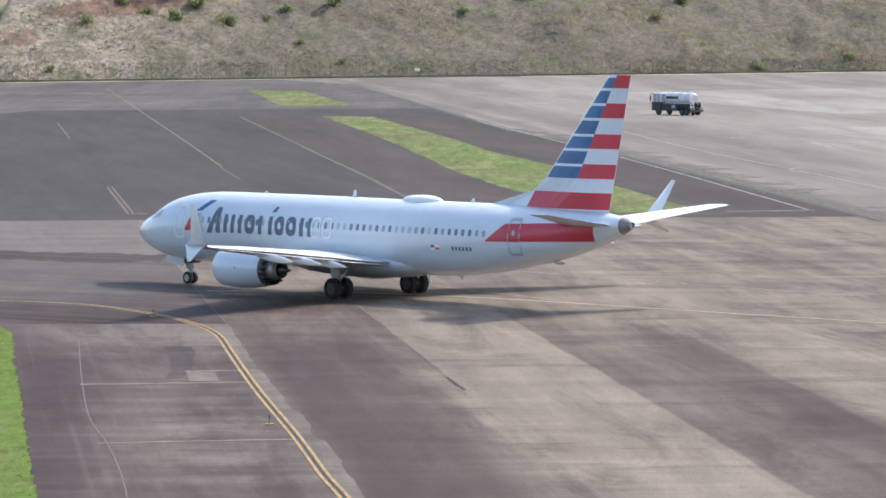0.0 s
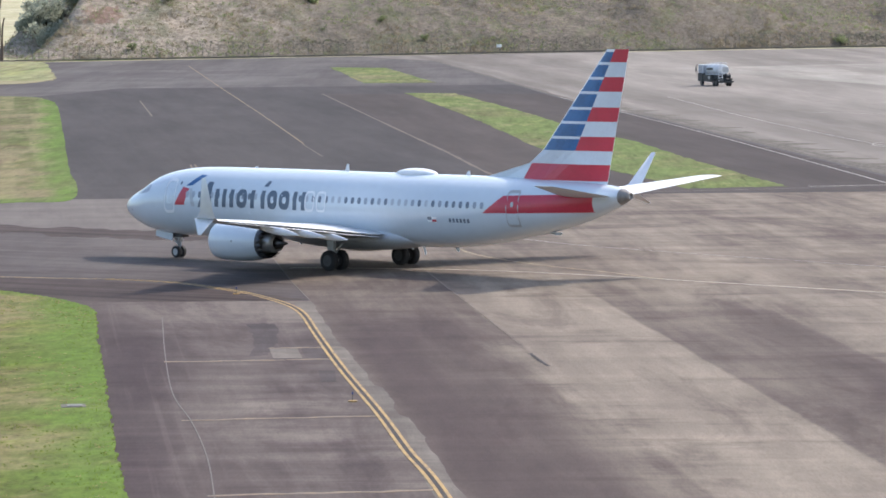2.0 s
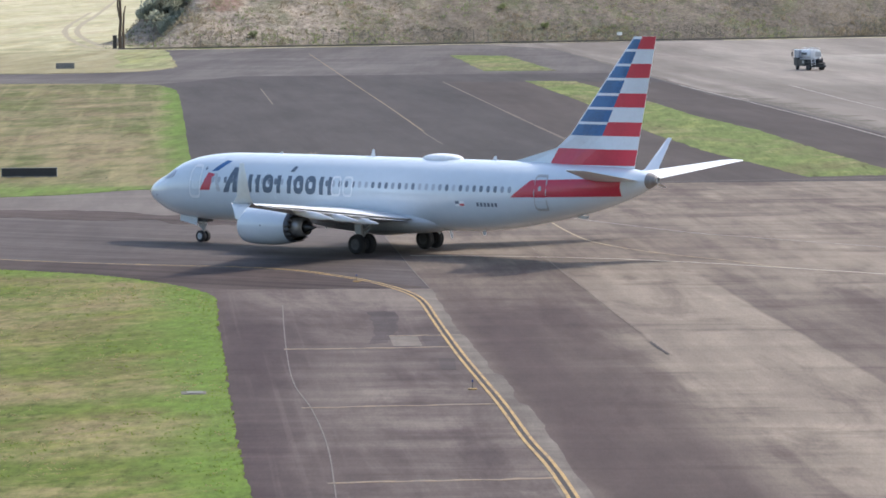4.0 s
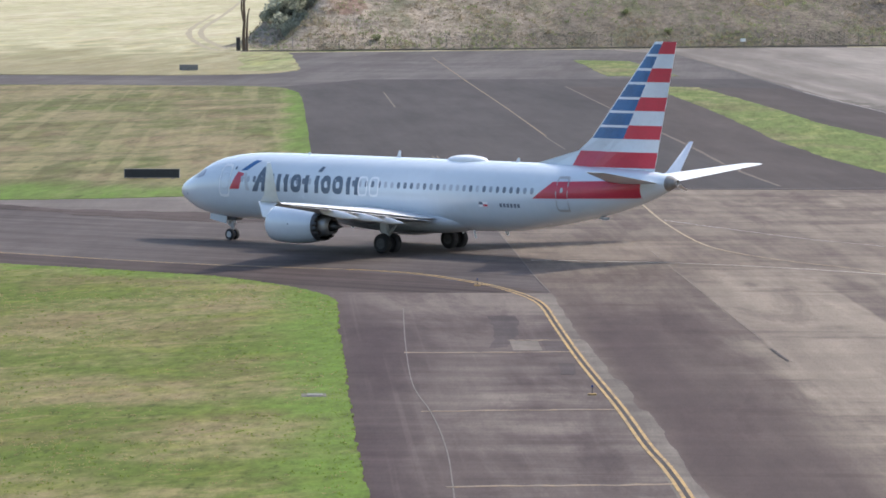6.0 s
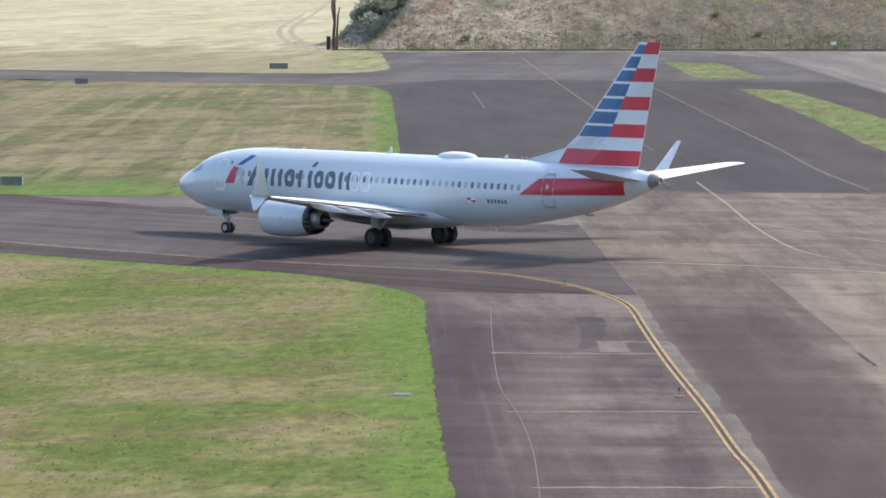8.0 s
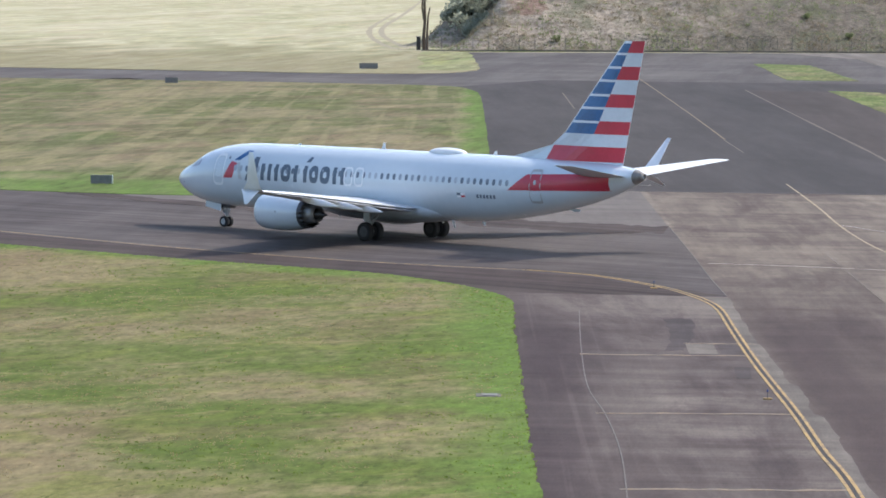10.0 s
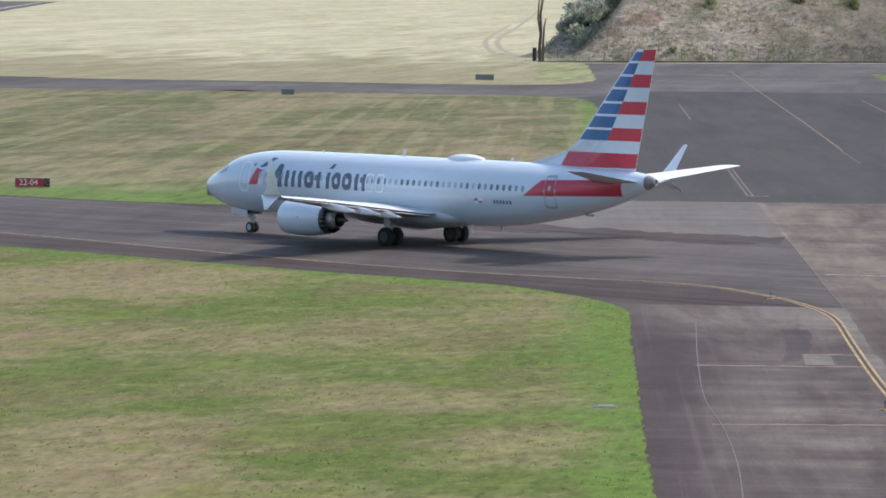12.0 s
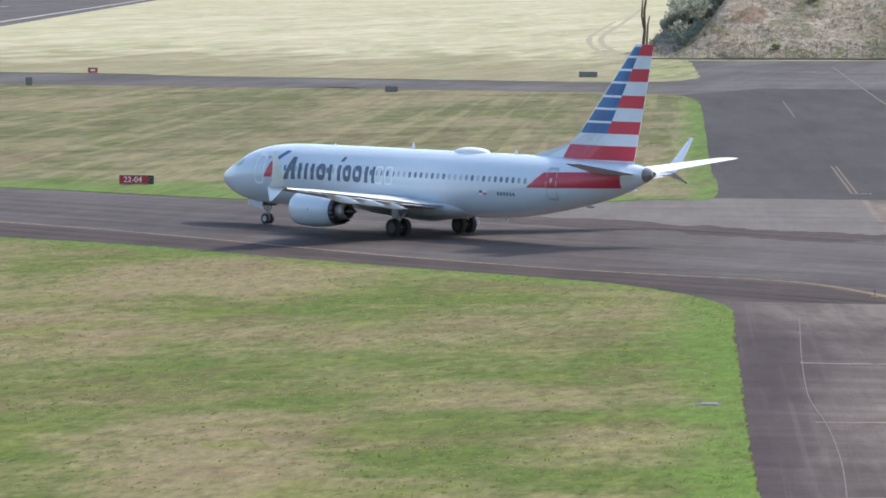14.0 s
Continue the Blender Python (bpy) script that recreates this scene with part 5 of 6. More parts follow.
def fin_mesh():
    """The fin with its striped paint: materials white, red, blue, pale."""
    le = [(4.6, -8.3), (5.38, -8.7), (5.70, -10.4), (6.05, -11.9), (6.35, -12.45), (6.8, -12.92), (12.26, -17.52)]
    te = [(4.6, -17.3), (5.25, -17.5), (12.26, -19.04)]
    diag = [(4.6, -14.3), (6.81, -15.41), (12.26, -18.18)]
    cuts = [6.85, 7.61, 8.42, 9.18, 10.02, 10.79, 11.58, 12.26]
    rows = [(4.6, "pale"), (5.24, "base"), (6.12, "pale")]
    for k, z in enumerate(cuts[:-1]):
        rows.append((z, "red" if k % 2 == 0 else "light"))
        rows.append((cuts[k + 1] - 0.14, "redgap" if k % 2 == 0 else "lightgap"))
    rows.append((12.26, "end"))
    bm = bmesh.new()
    lines = []
    for z, kind in rows:
        a, d, e = lerp_table(le, z), lerp_table(diag, z), lerp_table(te, z)
        b = -11.65 - (z - 5.24) * 0.6 if z <= 6.13 else a - 0.12
        b = min(b, a - 0.05)
        cols = [a, (a + b) / 2, b] + [b + (d - b) * k / 4 for k in range(1, 5)] + [d + (e - d) * k / 4 for k in range(1, 5)]
        thick = 0.62 * (1 - 0.62 * (z - 4.6) / 7.7)
        left, right = [], []
        for x in cols:
            u = (a - x) / (a - e) if z > 6.5 else max(0.01, (a - x) / (a - e) - 0.35 * (1 - (a - x) / (a - e)))
            t = lerp_table(FOIL, min(1, max(0, u))) * thick / 2
            left.append(bm.verts.new((x, t + 0.008, z)))
            right.append(bm.verts.new((x, -t - 0.008, z)))
        lines.append((left, right, kind))
    for (l0, r0, kind), (l1, r1, _) in zip(lines, lines[1:]):
        for a, b in ((l0, l1), (r1, r0)):
            for i in range(len(a) - 1):
                f = bm.faces.new((a[i], a[i + 1], b[i + 1], b[i]))
                zone = 0 if i < 2 else 1 if i < 6 else 2
                m = 0
                if kind == "base":
                    m = 1 if zone else 0
                elif kind == "red":
                    m = (0, 2, 1)[zone]
                elif kind == "light":
                    m = (0, 2, 3)[zone]
                elif kind == "redgap":
                    m = (0, 3, 1)[zone]
                elif kind == "lightgap":
                    m = 3 if zone else 0
                else:
                    m = 3
                f.material_index = m
        bm.faces.new((l0[0], l1[0], r1[0], r0[0])).material_index = 0
        bm.faces.new((l0[-1], r0[-1], r1[-1], l1[-1])).material_index = 3
    top_l, top_r = lines[-1][0], lines[-1][1]
    for i in range(len(top_l) - 1):
        bm.faces.new((top_l[i], top_l[i + 1], top_r[i + 1], top_r[i])).material_index = 0
    bmesh.ops.recalc_face_normals(bm, faces=bm.faces[:])
    return bm


def nacelle_mesh():
    """Engine cowl with a saw-toothed rear edge."""
    bm = bmesh.new()
    seg = 72
    rings = [(6.2, 0.78), (6.6, 0.84), (6.88, 0.92), (6.98, 0.98), (6.92, 1.03), (6.7, 1.08), (6.2, 1.12), (5.5, 1.14), (4.6, 1.11), (3.9, 1.02), (3.4, 0.93), (2.85, 0.85), (2.85, 0.82), (3.4, 0.88), (4.3, 0.92)]
    rows = []
    for k, (x, r) in enumerate(rings):
        row = []
        for i in range(seg):
            w = 2 * math.pi * i / seg
            tooth = abs((i % 4) - 2) / 2.0
            xx = x + (0.34 * tooth if k in (11, 12) else 0.0)
            rr = r + (0.03 * tooth if k in (11, 12) else 0.0)
            row.append(bm.verts.new((xx, rr * math.cos(w), rr * math.sin(w) * (0.97 if math.sin(w) < 0 else 1.0))))
        rows.append(row)
    for k, (p, q) in enumerate(zip(rows, rows[1:])):
        for i in range(seg):
            f = bm.faces.new((p[i], p[(i + 1) % seg], q[(i + 1) % seg], q[i]))
            f.material_index = 1 if 1 <= k <= 3 else 2 if k >= 10 or k == 0 else 0
    bmesh.ops.recalc_face_normals(bm, faces=bm.faces[:])
    return bm


def wheel_meshes(radius, width, hub):
    tyre = add_lathe(bmesh.new(), [(-width * 0.36, radius * 0.52), (-width * 0.5, radius * 0.66), (-width * 0.5, radius * 0.86), (-width * 0.38, radius * 0.965), (-width * 0.16, radius),
                                   (-width * 0.13, radius * 0.985), (0, radius), (width * 0.13, radius * 0.985), (width * 0.16, radius), (width * 0.38, radius * 0.965), (width * 0.5, radius * 0.86),
                                   (width * 0.5, radius * 0.66), (width * 0.36, radius * 0.52)], 36, "Y")
    rim = bmesh.new()
    for s in (-1, 1):
        add_lathe(rim, [(s * width * 0.44, radius * 0.56), (s * width * 0.38, radius * 0.50), (s * width * 0.28, radius * 0.42), (s * width * 0.30, radius * 0.22), (s * width * 0.46, radius * 0.16), (s * width * 0.47, radius * 0.03)], 24, "Y")
        for k in range(8):
            w = k * math.pi / 4
            add_rod(rim, (math.cos(w) * radius * 0.34, s * width * 0.26, math.sin(w) * radius * 0.34), (math.cos(w) * radius * 0.34, s * width * 0.40, math.sin(w) * radius * 0.34), radius * 0.05, None, 6)
    return mesh_of("wheel", tyre, M_RUBBER, True), mesh_of("rim", rim, hub)


PLANE_ROWS = [
    (0.0, 0.0, 0.0, 133.675), (0.5, -1.197, 1.110, 134.645), (1.0, -2.402, 2.223, 135.596), (1.5, -3.679, 3.334, 136.508), (2.0, -4.970, 4.439, 137.349), (2.5, -6.282, 5.535, 138.139),
    (3.0, -7.630, 6.623, 138.898), (3.5, -9.018, 7.704, 139.625), (6.0, -16.182, 13.056, 141.198), (6.5, -17.701, 14.192, 141.431), (7.0, -19.206, 15.330, 141.624), (7.5, -20.729, 16.468, 141.761),
    (8.0, -22.282, 17.606, 141.888), (8.2, -22.901, 18.061, 141.941), (10.3, -29.511, 22.898, 142.404), (10.5, -30.155, 23.369, 142.463), (11.0, -31.772, 24.549, 142.612), (11.5, -33.415, 25.729, 142.731),
    (12.0, -35.039, 26.919, 142.815), (12.5, -36.687, 28.113, 142.852), (13.0, -38.365, 29.317, 142.835), (13.5, -40.056, 30.527, 142.805), (14.0, -41.749, 31.740, 142.762)]
WHEELS = []


def airliner():
    t = thing("airliner", "silver-white twin-engine airliner with a striped tail taxiing", "aircraft", pose(0, 0, 0.02, 0, 0, 133.675))
    body = part("fuselage", fuselage_mesh(), M_PAINT, t, smooth=True)
    # belly fairing and keel
    fair = bmesh.new()
    bmesh.ops.create_uvsphere(fair, u_segments=32, v_segments=16, radius=1.0, matrix=Matrix.Translation((0.9, 0, 1.85)) @ Matrix.Diagonal((6.2, 2.05, 0.86, 1)))
    part("belly_fairing", fair, M_BELLY, t, "grey belly fairing between the wings", smooth=True)
    part("exhaust_cone", tail_cone(), M_CONE, t, "dark metal tail exhaust", smooth=True)
    part("exhaust_hole", add_lathe(bmesh.new(), [(-18.87, 0.142), (-18.86, 0.02)], 16, "X", (0, 0, 4.49)), M_NOZZLE, t, "black exhaust hole")
    # livery on both sides
    for s in (1, -1):
        part("red_band", decal([(-10.12, 3.43), (-17.1, 3.62), (-17.2, 4.62), (-11.43, 4.40)], 0.006, 24, 6, s), M_RED, body, "red painted band on the tail")
        part("red_mark", decal([(13.85, 3.2), (13.05, 3.22), (12.72, 4.15), (13.28, 4.25)], 0.006, 6, 6, s), M_RED, body, "red slanted painted mark")
        part("blue_mark", decal([(13.1, 4.30), (12.55, 4.34), (11.75, 4.92), (12.25, 4.94)], 0.006, 6, 6, s), M_BLUE, body, "blue slanted painted mark")
        part("pale_mark", decal([(12.45, 3.15), (12.15, 3.15), (12.5, 4.2), (12.72, 4.2)], 0.006, 4, 4, s), M_BELLY, body, "pale grey painted mark")
        strokes = [[(11.92, 3.12), (11.48, 3.12), (11.0, 4.56), (11.26, 4.58)], [(11.16, 3.14), (10.76, 3.14), (10.88, 4.56), (11.14, 4.58)]]
        for x in (10.36, 9.76, 9.14, 7.46, 6.62, 4.08, 3.42):
            strokes.append([(x + 0.15, 3.18), (x - 0.15, 3.18), (x - 0.15, 4.2), (x + 0.15, 4.2)])
        strokes.append([(6.74, 4.42), (6.40, 4.42), (6.28, 4.70), (6.52, 4.74)])
        for q in strokes:
            part("title_bar", decal(q, 0.014, 3, 5, s), M_TITLE, body, "slate painted bar of the title")
        for cx, rx in ((8.32, 0.42), (5.87, 0.38), (4.92, 0.42)):
            part("title_bar", oval(cx, 3.70, rx, 0.53, 0.014, s, 24, 2.6, 0.36), M_TITLE, body, "slate painted block of the title")
        for k in range(6):
            xr = -7.68 - 0.26 * k
            part("registration_bar", decal([(xr, 2.86), (xr - 0.17, 2.86), (xr - 0.17, 3.08), (xr, 3.08)], 0.006, 2, 2, s), M_CABIN, body, "slate bar in place of a character")
        part("flag", decal([(-6.12, 2.84), (-6.78, 2.84), (-6.78, 3.12), (-6.12, 3.12)], 0.006, 3, 2, s), M_PALE, body, "small painted flag")
        part("flag_canton", decal([(-6.12, 2.96), (-6.42, 2.96), (-6.42, 3.12), (-6.12, 3.12)], 0.009, 2, 2, s), M_CABIN, body, "dark corner of the flag")
        part("flag_stripe", decal([(-6.45, 2.86), (-6.78, 2.86), (-6.78, 2.98), (-6.45, 2.98)], 0.009, 2, 2, s), M_RED, body, "red corner of the flag")
        # cabin windows
        shades = "mmddddmdpdmpppdmdmdddppdd" + "dpdmdpdmdpdmpdmdpddpp"
        for k in range(46):
            x = -10.06 + 0.508 * k
            if x < 12.9:
                m, says = {"d": (M_CABIN, ""), "m": (M_CABIN_MID, "half-lowered window shade"), "p": (M_SHADE, "window with its pale shade down")}[shades[k % len(shades)]]
                part("window", oval(x, 3.84, 0.125, 0.185, 0.010, s, 12, 3.0), m, body, says)
        for x in (2.92, 2.02):
            part("exit_outline", oval(x, 3.70, 0.37, 0.58, 0.022, s, 32, 4.5, 0.78), M_PALE, body, "white outline of an overwing exit")
        part("door", oval(14.3, 3.70, 0.40, 0.92, 0.008, s, 28, 5.0), M_PAINT, body)
        part("door_outline", oval(14.3, 3.70, 0.47, 0.99, 0.022, s, 32, 5.0, 0.84), M_PALE, body, "pale outline of the forward door")
        part("door", oval(-12.15, 3.72, 0.36, 0.92, 0.009, s, 28, 5.0), M_PAINT, body)
        part("red_band", decal([(-11.80, 3.46), (-12.50, 3.48), (-12.50, 4.43), (-11.80, 4.41)], 0.013, 5, 6, s), M_RED, body)
        part("door_outline", oval(-12.15, 3.72, 0.42, 1.0, 0.032, s, 40, 9.0, 0.865), M_STRUT, body, "grey outline of the rear door")
        part("door_window", oval(-12.15, 3.95, 0.10, 0.14, 0.034, s, 10, 3.0), M_STRUT, body)
        part("static_port", oval(18.2, 2.75, 0.06, 0.06, 0.008, s, 10), M_TITLE, body)
        part("door_window", oval(13.55, 4.45, 0.09, 0.10, 0.008, s, 10), M_TITLE, body)
        # flight deck glass
        for q in ([(18.05, 3.72), (17.45, 3.74), (17.05, 4.30), (17.60, 4.16)], [(17.38, 3.74), (16.85, 3.78), (16.62, 4.30), (16.98, 4.32)], [(16.78, 3.80), (16.40, 3.92), (16.38, 4.22), (16.55, 4.28)]):
            part("cockpit_window", decal(q, 0.012, 4, 4, s), M_SKY_GLASS, body, "flight deck pane with sky reflection in its pale colour")
    # top fittings
    dome = bmesh.new()
    bmesh.ops.create_uvsphere(dome, u_segments=28, v_segments=14, radius=1.0, matrix=Matrix.Translation((-3.64, 0, 5.33)) @ Matrix.Diagonal((1.48, 0.55, 0.31, 1)))
    part("antenna_dome", dome, M_WHITE, t, "white antenna dome on the roof", smooth=True)
    for x, h in ((1.75, 0.42), (-7.45, 0.24), (9.0, 0.12)):
        part("blade_antenna", blade([((x + 0.18, 0, 5.30), 0.36, 0.06), ((x, 0, 5.33 + h), 0.16, 0.03)], (0, 1, 0)), M_WHITE, t)
    for x, zz in ((-3.2, 1.33), (5.5, 1.33), (-6.6, 1.36)):
        part("blade_antenna", blade([((x + 0.18, 0, zz + 0.05), 0.36, 0.06), ((x, 0, zz - 0.22), 0.16, 0.03)], (0, 1, 0)), M_WHITE, t)
    part("tail_skid", blade([((-13.1, 0, 2.42), 1.2, 0.3), ((-13.75, 0, 2.28), 0.4, 0.16)], (0, 1, 0)), M_BELLY, t, "grey tail skid under the rear body")
    for x, zz, h in ((2.2, 1.20, 0.42), (-4.4, 1.30, 0.38)):
        bm = bmesh.new()
        add_rod(bm, (x, 0.35, zz + 0.15), (x - 0.18, 0.35, zz - h), 0.07, 0.05, 8)
        part("drain_mast", bm, M_WHITE, t, "small white drain mast under the belly")
    part("fin", fin_mesh(), [M_PAINT, M_RED, M_BLUE, M_FIN], t, "tail fin striped in red, blue and white")
    for s in (1, -1):
        up = Vector((0, -s * 0.105, 1)).normalized()
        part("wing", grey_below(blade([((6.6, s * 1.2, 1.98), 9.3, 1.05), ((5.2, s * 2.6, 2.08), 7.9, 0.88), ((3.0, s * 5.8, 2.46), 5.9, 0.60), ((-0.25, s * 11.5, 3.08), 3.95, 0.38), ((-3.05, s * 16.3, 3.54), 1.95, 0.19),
                            ((-3.3, s * 16.7, 3.58), 1.75, 0.17)], up)), [M_WING, M_SHADED_UNDER], t, smooth=True)
        part("slat", blade([((3.06, s * 6.0, 2.47), 0.45, 0.20), ((-0.2, s * 11.5, 3.08), 0.34, 0.14), ((-3.0, s * 16.3, 3.54), 0.22, 0.09)], up), M_METAL, t, "bare metal leading edge", smooth=True)
        part("flap", grey_below(blade([((-1.2, s * 2.2, 1.90), 1.75, 0.18), ((-1.7, s * 5.5, 2.24), 1.6, 0.14)], up)), [M_WING, M_SHADED_UNDER], t)
        part("flap", grey_below(blade([((-2.3, s * 6.1, 2.34), 1.25, 0.12), ((-3.7, s * 12.4, 3.02), 0.95, 0.08)], up)), [M_WING, M_SHADED_UNDER], t)
        part("aileron", blade([((-3.95, s * 12.6, 3.06), 0.75, 0.07), ((-4.6, s * 15.8, 3.42), 0.6, 0.05)], up), M_WING, t)
        for y, x, z, tip_x, tip_z in ((6.9, -1.5, 2.38, -5.0, 2.08), (9.6, -2.6, 2.68, -6.0, 2.38), (12.1, -3.5, 2.94, -6.45, 2.64)):
            bm = bmesh.new()
            ln = x - tip_x
            rings = [(0.0, 0.02), (-0.08 * ln, 0.14), (-0.25 * ln, 0.21), (-0.5 * ln, 0.235), (-0.7 * ln, 0.19), (-0.88 * ln, 0.10), (-ln, 0.012)]
            add_lathe(bm, rings, 16, "X")
            bmesh.ops.transform(bm, verts=bm.verts[:], matrix=Matrix.Translation((x, s * y, z)) @ Matrix.Rotation(math.atan2(tip_z - z, -ln) + math.pi, 4, "Y").inverted() @ Matrix.Diagonal((1, 0.55, 0.9, 1)))
            part("flap_fairing", bm, M_WHITE, t, "white pointed flap track fairing", smooth=True)
        lean = Vector((0, -s * 0.86, 0.5)).normalized()
        part("winglet", blade([((-3.3, s * 16.7, 3.58), 1.75, 0.17), ((-3.75, s * 17.02, 3.74), 1.42, 0.14), ((-4.25, s * 17.26, 4.05), 1.0, 0.10), ((-5.30, s * 18.10, 5.88), 0.32, 0.03)], lean), M_WHITE, t,
             "white upswept split winglet", smooth=True)
        part("winglet", blade([((-3.55, s * 16.98, 3.66), 1.5, 0.10), ((-4.05, s * 17.36, 3.42), 1.0, 0.08), ((-4.95, s * 18.1, 2.92), 0.24, 0.03)], (0, s * 0.5, 0.86)), M_WHITE, t, "white lower winglet blade", smooth=True)
        # belly grey below darkens the tailplane's shaded underside
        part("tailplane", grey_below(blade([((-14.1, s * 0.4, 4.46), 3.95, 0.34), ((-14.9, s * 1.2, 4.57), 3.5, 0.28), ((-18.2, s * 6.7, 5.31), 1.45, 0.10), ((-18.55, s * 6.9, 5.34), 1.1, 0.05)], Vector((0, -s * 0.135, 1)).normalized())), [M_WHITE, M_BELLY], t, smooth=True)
        # engine
        e = part("engine", nacelle_mesh(), [M_PAINT, M_METAL, M_NOZZLE], t, "silver engine cowl with a saw-toothed rear edge", smooth=True)
        e.location = (0, s * 4.85, 1.54)
        part("core_nozzle", add_lathe(bmesh.new(), [(4.3, 0.66), (3.4, 0.66), (2.8, 0.56), (2.4, 0.46), (2.45, 0.40), (3.1, 0.42)], 32, "X"), M_CORE, e, "worn metal core nozzle", smooth=True)
        part("exhaust_plug", add_lathe(bmesh.new(), [(3.3, 0.30), (2.6, 0.30), (2.1, 0.17), (1.66, 0.02)], 24, "X"), M_NOZZLE, e, "scorched exhaust plug", smooth=True)
        part("bypass_duct", add_lathe(bmesh.new(), [(4.25, 0.92), (4.2, 0.60)], 32, "X", cap=False), M_NOZZLE, e)
        part("fan", add_lathe(bmesh.new(), [(6.2, 0.80), (6.25, 0.3), (6.6, 0.02)], 32, "X"), M_NOZZLE, e, "dark fan face", smooth=True)
        part("spot", oval_disc(5.0, 1.12), M_TITLE, e)
        part("pylon", blade([((5.5, s * 4.85, 2.62), 5.9, 0.34), ((5.2, s * 4.85, 2.2), 4.1, 0.40)], (0, 1, 0)), M_PAINT, t, smooth=True)
        # main gear
        bm = bmesh.new()
        add_rod(bm, (0.15, s * 2.86, 2.1), (0.0, s * 2.86, 0.56), 0.15, 0.12, 14)
        add_rod(bm, (0.0, s * 2.45, 0.56), (0.0, s * 3.27, 0.56), 0.09, None, 12)
        add_rod(bm, (-0.9, s * 2.7, 1.9), (-0.05, s * 2.86, 0.95), 0.06, None, 8)
        add_rod(bm, (0.15, s * 1.6, 1.75), (0.05, s * 2.8, 1.2), 0.06, None, 8)
        part("main_gear", bm, M_STRUT, t, "grey main gear strut")
        part("gear_door", box(0.08, s * 3.14, 1.62, 0.46, 0.05, 0.9, 0.02), M_BELLY, t)
        bm = bmesh.new()
        add_rod(bm, (0.1, s * 2.86, 1.25), (0.55, s * 2.9, 1.02), 0.05, None, 8)
        add_rod(bm, (0.55, s * 2.9, 1.02), (0.06, s * 2.86, 0.72), 0.05, None, 8)
        part("torque_link", bm, M_STRUT, t)
    bm = bmesh.new()
    add_rod(bm, (15.35, 0, 1.7), (15.48, 0, 0.36), 0.10, 0.08, 12)
    add_rod(bm, (15.48, -0.3, 0.345), (15.48, 0.3, 0.345), 0.05, None, 10)
    add_rod(bm, (16.3, 0, 1.5), (15.45, 0, 0.85), 0.05, None, 8)
    add_rod(bm, (15.2, 0.1, 0.95), (15.2, 0.1, 0.62), 0.03, None, 6)
    add_box(bm, 15.62, 0, 0.95, 0.12, 0.34, 0.16, 0.02)
    add_rod(bm, (15.95, 0.12, 1.5), (15.5, 0.1, 0.8), 0.045, None, 8)
    add_rod(bm, (15.2, -0.1, 1.05), (15.62, 0, 0.6), 0.035, None, 8)
    part("nose_bay", box(15.4, 0, 1.38, 1.1, 0.55, 0.36, 0.05), M_DARKMETAL, t, "dark open nose gear bay")
    part("nose_gear", bm, M_STRUT, t, "grey nose gear strut with lamps")
    for s in (1, -1):
        part("gear_door", add_box(bmesh.new(), 16.25, s * 0.40, 1.32, 1.4, 0.04, 0.42, 0.015, 0, Matrix.Rotation(radians(-10), 4, "Y")), M_PAINT, t, "open nose gear door")
    tyre, rim = wheel_meshes(0.57, 0.42, M_DARKMETAL)
    for y in (2.86 - 0.43, 2.86 + 0.43, -2.86 - 0.43, -2.86 + 0.43):
        w = share("main_wheel", tyre, t, pose(0, y, 0.565))
        share("rim", rim, w)
        WHEELS.append((w, 0.0, y, 0.565))
    tyre, rim = wheel_meshes(0.345, 0.22, M_STRUT)
    for y in (0.2, -0.2):
        w = share("nose_wheel", tyre, t, pose(15.48, y, 0.34))
        share("rim", rim, w)
        WHEELS.append((w, 15.48, y, 0.34))
    return t


def oval_disc(x, r):
    """Small port on the engine's outer side."""
    return add_lathe(bmesh.new(), [(r + 0.012, 0.055), (r + 0.014, 0.01)], 12, "Y", (x, 0, 0.08))


PLANE = airliner()


# ---- tank truck: x forward ----
TRUCK_WHEELS = []


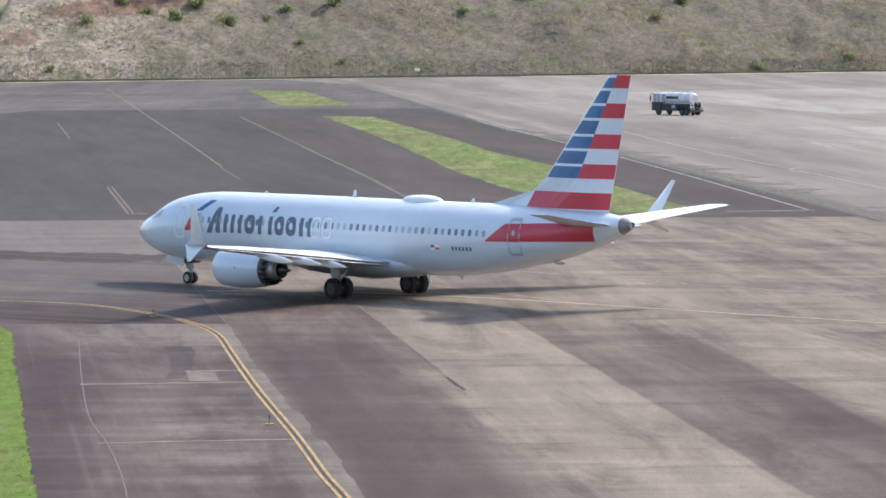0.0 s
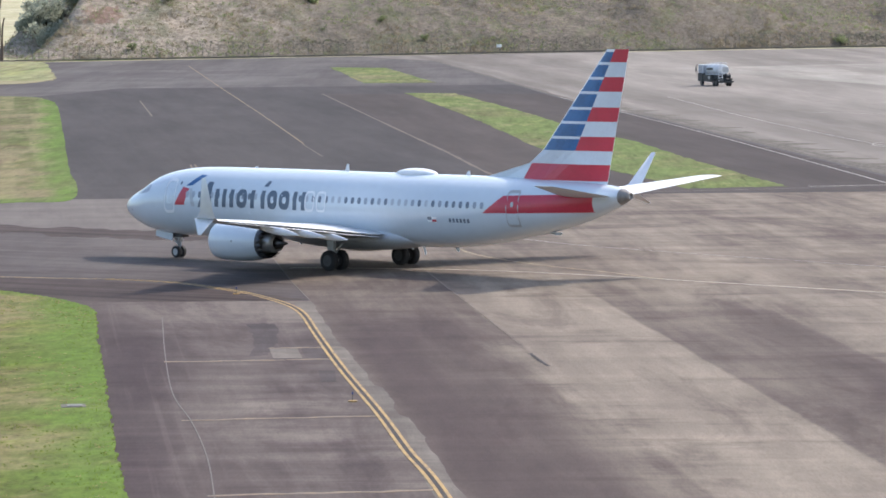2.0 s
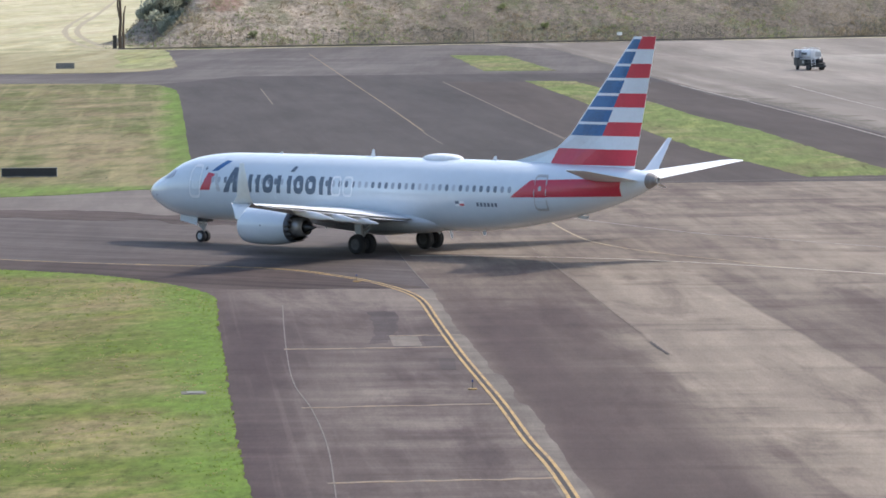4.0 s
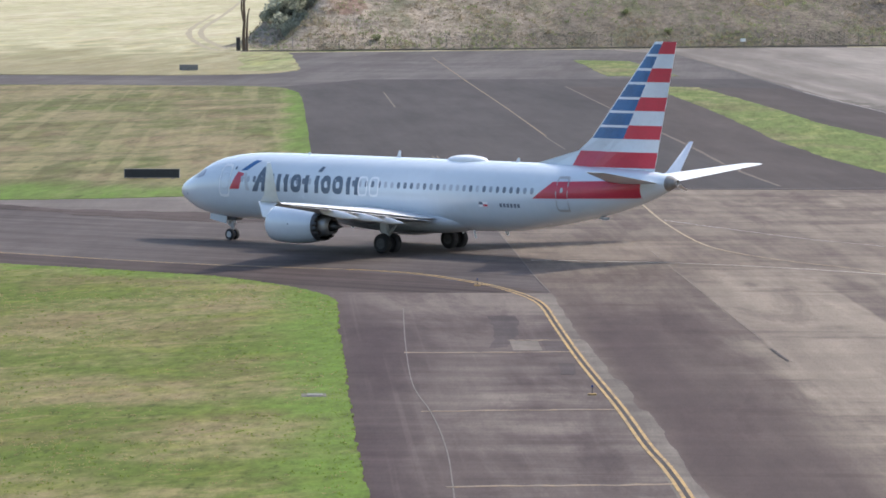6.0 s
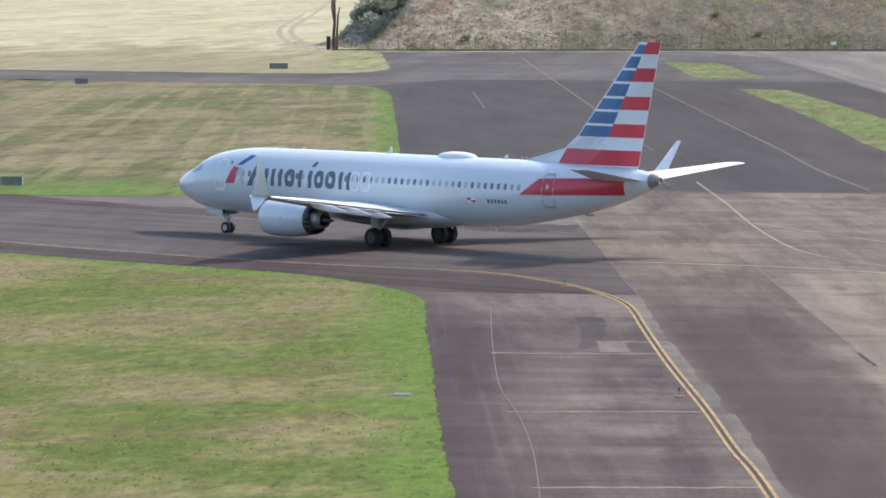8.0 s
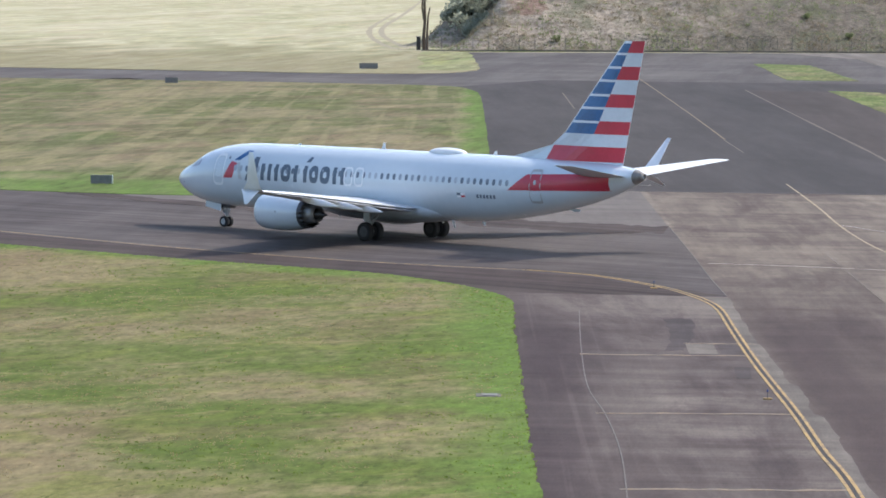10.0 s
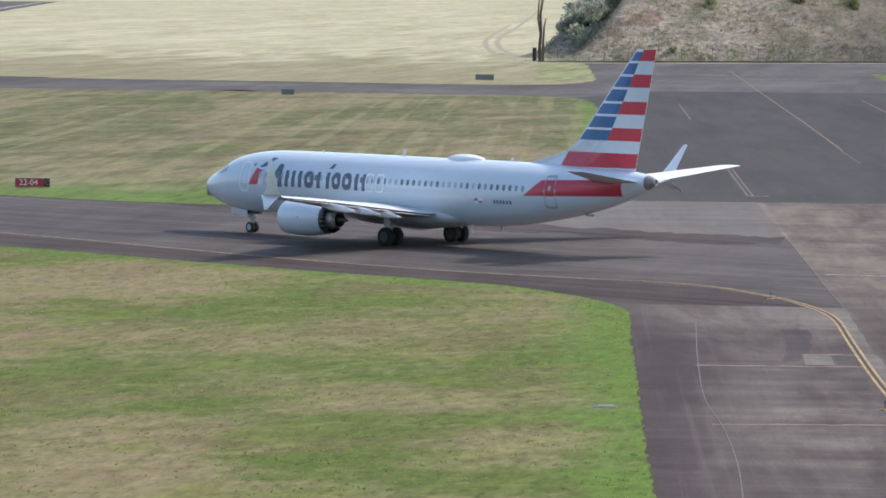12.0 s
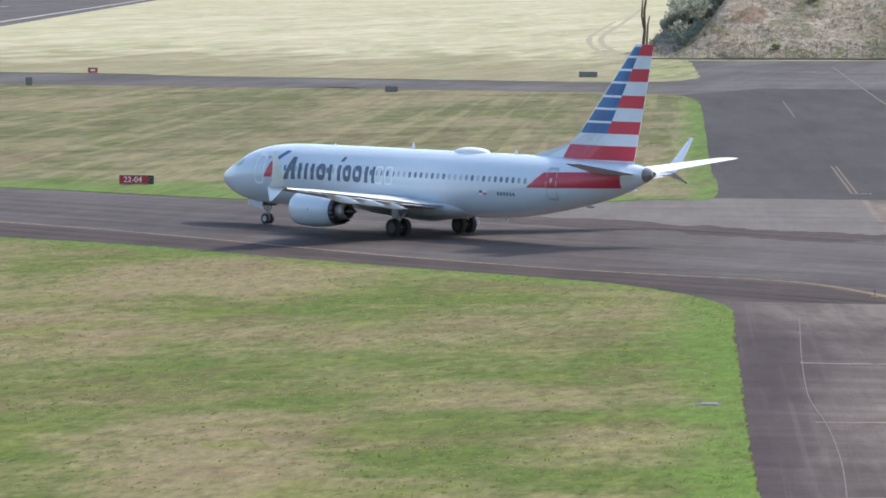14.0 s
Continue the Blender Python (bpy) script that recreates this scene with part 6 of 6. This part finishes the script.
def tank_truck():
    t = thing("tank_truck", "white fuel tank truck with dark lockers, driving over concrete", "truck", pose(41.4, 361, 0.015, 0, 0, 120))
    bm = bmesh.new()
    for y in (-0.42, 0.42):
        add_box(bm, 0.1, y, 0.78, 7.6, 0.14, 0.26, 0.02)
    for x in (-3.2, -1.6, 0.2, 2.0):
        add_box(bm, x, 0, 0.78, 0.12, 0.9, 0.18)
    add_box(bm, -3.75, 0, 0.62, 0.14, 2.3, 0.3, 0.03)
    part("chassis", bm, M_CHASSIS, t, "dark chassis")
    part("tank", add_lathe(bmesh.new(), [(-3.3, 0.3), (-3.36, 0.62), (-3.26, 0.76), (-1.2, 0.8), (1.75, 0.78), (1.86, 0.64), (1.82, 0.3)], 28, "X", (0, 0, 2.34)), M_CAB, t, "white cylindrical tank", smooth=True)
    for x in (-2.6, -1.1, 0.5):
        part("tank_band", add_lathe(bmesh.new(), [(x - 0.05, 0.79), (x - 0.05, 0.83), (x + 0.05, 0.83), (x + 0.05, 0.79)], 28, "X", (0, 0, 2.34), False), M_METAL, t)
    for sy in (1, -1):
        part("tank_panel", box(0.2, sy * 0.80, 2.42, 2.5, 0.06, 0.34, 0.02), M_CHASSIS, t, "dark equipment panel along the tank")
    part("tank_cradle", box(-0.75, 0, 1.42, 5.2, 1.7, 0.5, 0.06), M_CHASSIS, t, "dark tank cradle")
    part("cab", box(3.05, 0, 2.92, 1.7, 2.25, 0.16, 0.06), M_CAB, t, "white cab roof")
    part("cab_base", box(3.1, 0, 1.2, 1.85, 2.36, 1.2, 0.1), M_CHASSIS, t, "dark lower cab")
    part("cab_glass", box(3.05, 0, 2.32, 1.5, 2.06, 1.1, 0.05), M_SKY_GLASS, t, "glazed cab sides with sky reflection in their pale colour")
    for s in (1, -1):
        for x in (2.26, 3.0, 3.84):
            part("cab_pillar", box(x, s * 1.06, 2.32, 0.13, 0.12, 1.16, 0.03), M_CAB, t, "white cab pillar")
        bm = bmesh.new()
        add_rod(bm, (3.9, s * 1.1, 1.5), (4.0, s * 1.42, 1.7), 0.03, None, 6)
        add_rod(bm, (4.0, s * 1.42, 1.7), (4.0, s * 1.42, 2.9), 0.03, None, 6)
        add_rod(bm, (4.0, s * 1.42, 2.9), (3.9, s * 1.1, 2.95), 0.03, None, 6)
        part("mirror_bracket", bm, M_BLACK, t)
        part("mirror", box(4.0, s * 1.42, 2.3, 0.1, 0.22, 0.6, 0.03), M_BLACK, t)
        part("side_locker", box(0.3, s * 0.98, 1.08, 3.2, 0.42, 0.98, 0.04), M_CHASSIS, t, "dark side locker")
        part("locker_panel", box(-0.5, s * 1.2, 1.2, 0.7, 0.03, 0.4, 0.01), M_STRUT, t, "grey gauge panel")
        part("fender", box(-2.55, s * 1.05, 1.12, 1.9, 0.42, 0.1, 0.03), M_CHASSIS, t)
        part("side_rail", box(-0.8, s * 0.9, 1.66, 5.1, 0.1, 0.1, 0.02), M_CAB, t, "white walkway rail")
    part("rear_platform", box(-3.55, 0, 0.95, 0.75, 2.3, 0.12, 0.02), M_CHASSIS, t, "dark rear platform")
    part("hose_reel", add_lathe(bmesh.new(), [(-0.3, 0.42), (-0.26, 0.42), (-0.26, 0.24), (0.26, 0.24), (0.26, 0.42), (0.3, 0.42)], 20, "Y", (-3.6, -0.45, 1.42)), M_DARKMETAL, t, "dark hose reel")
    bm = bmesh.new()
    for y in (0.42, 0.98):
        add_rod(bm, (-3.92, y, 0.35), (-3.6, y, 3.1), 0.05, None, 6)
    for k in range(8):
        add_rod(bm, (-3.89 + 0.035 * k, 0.42, 0.55 + 0.34 * k), (-3.89 + 0.035 * k, 0.98, 0.55 + 0.34 * k), 0.045, None, 6)
    part("ladder", bm, M_CAB, t, "white rear ladder")
    bm = bmesh.new()
    for y in (-0.5, 0.5):
        add_rod(bm, (-3.2, y, 3.3), (1.6, y, 3.3), 0.03, None, 6)
        for x in (-3.2, -1.6, 0.0, 1.6):
            add_rod(bm, (x, y, 2.9), (x, y, 3.3), 0.025, None, 6)
    part("top_rail", bm, M_METAL, t)
    part("rear_panel", box(-3.42, -0.2, 2.4, 0.08, 0.9, 0.7, 0.03), M_STRUT, t)
    part("rear_bumper", box(-3.98, 0, 0.62, 0.14, 2.4, 0.26, 0.03), M_CHASSIS, t, "dark rear bumper")
    tyre, rim = wheel_meshes(0.5, 0.32, M_DARKMETAL)
    for x in (2.75, -2.1, -3.05):
        for y in (-1.0, 1.0):
            w = share("wheel", tyre, t, pose(x, y, 0.5))
            share("rim", rim, w)
            TRUCK_WHEELS.append((w, x, y, 0.5))
    return t


TRUCK = tank_truck()


def motions():
    """All that moves: the airliner and its wheels, the truck and its wheels."""
    walk(PLANE, [(t, pose(x, y, 0.02, 0, 0, a)) for t, x, y, a in PLANE_ROWS])
    way, dist = [(0.0, 0.0)], 0.0
    for (ta, xa, ya, _), (tb, xb, yb, _) in zip(PLANE_ROWS, PLANE_ROWS[1:]):
        dist += math.hypot(xb - xa, yb - ya)
        way.append((tb, dist))
    for w, x, y, r in WHEELS:
        step = 0.2 if r > 0.5 else 0.1
        walk(w, [(k * step, pose(x, y, r, 0, math.degrees(lerp_table(way, k * step) / r), 0)) for k in range(round(14.0 / step) + 1)])
    drive = [(0.0, 41.6, 358.0, 128), (0.5, 40.4, 363.0, 122), (1.0, 39.0, 369.5, 117), (1.5, 37.9, 376.5, 112), (2.0, 37.0, 383.0, 108), (2.5, 36.2, 389.5, 109), (3.0, 35.5, 395.5, 108), (3.7, 34.7, 403.0, 106),
             (6.0, 32.6, 422.0, 102), (8.0, 31.6, 430.0, 98), (14.0, 31.6, 430.0, 98)]
    walk(TRUCK, [(t, pose(x, y, 0.015, 0, 0, a)) for t, x, y, a in drive])
    way, dist = [(0.0, 0.0)], 0.0
    for (ta, xa, ya, _), (tb, xb, yb, _) in zip(drive, drive[1:]):
        dist += math.hypot(xb - xa, yb - ya)
        way.append((tb, dist))
    for w, x, y, r in TRUCK_WHEELS:
        rows = [(k * 0.05, pose(x, y, r, 0, math.degrees(lerp_table(way, k * 0.05) / r), 0)) for k in range(0, 161)]
        walk(w, rows + [(14.0, rows[-1][1])])


motions()
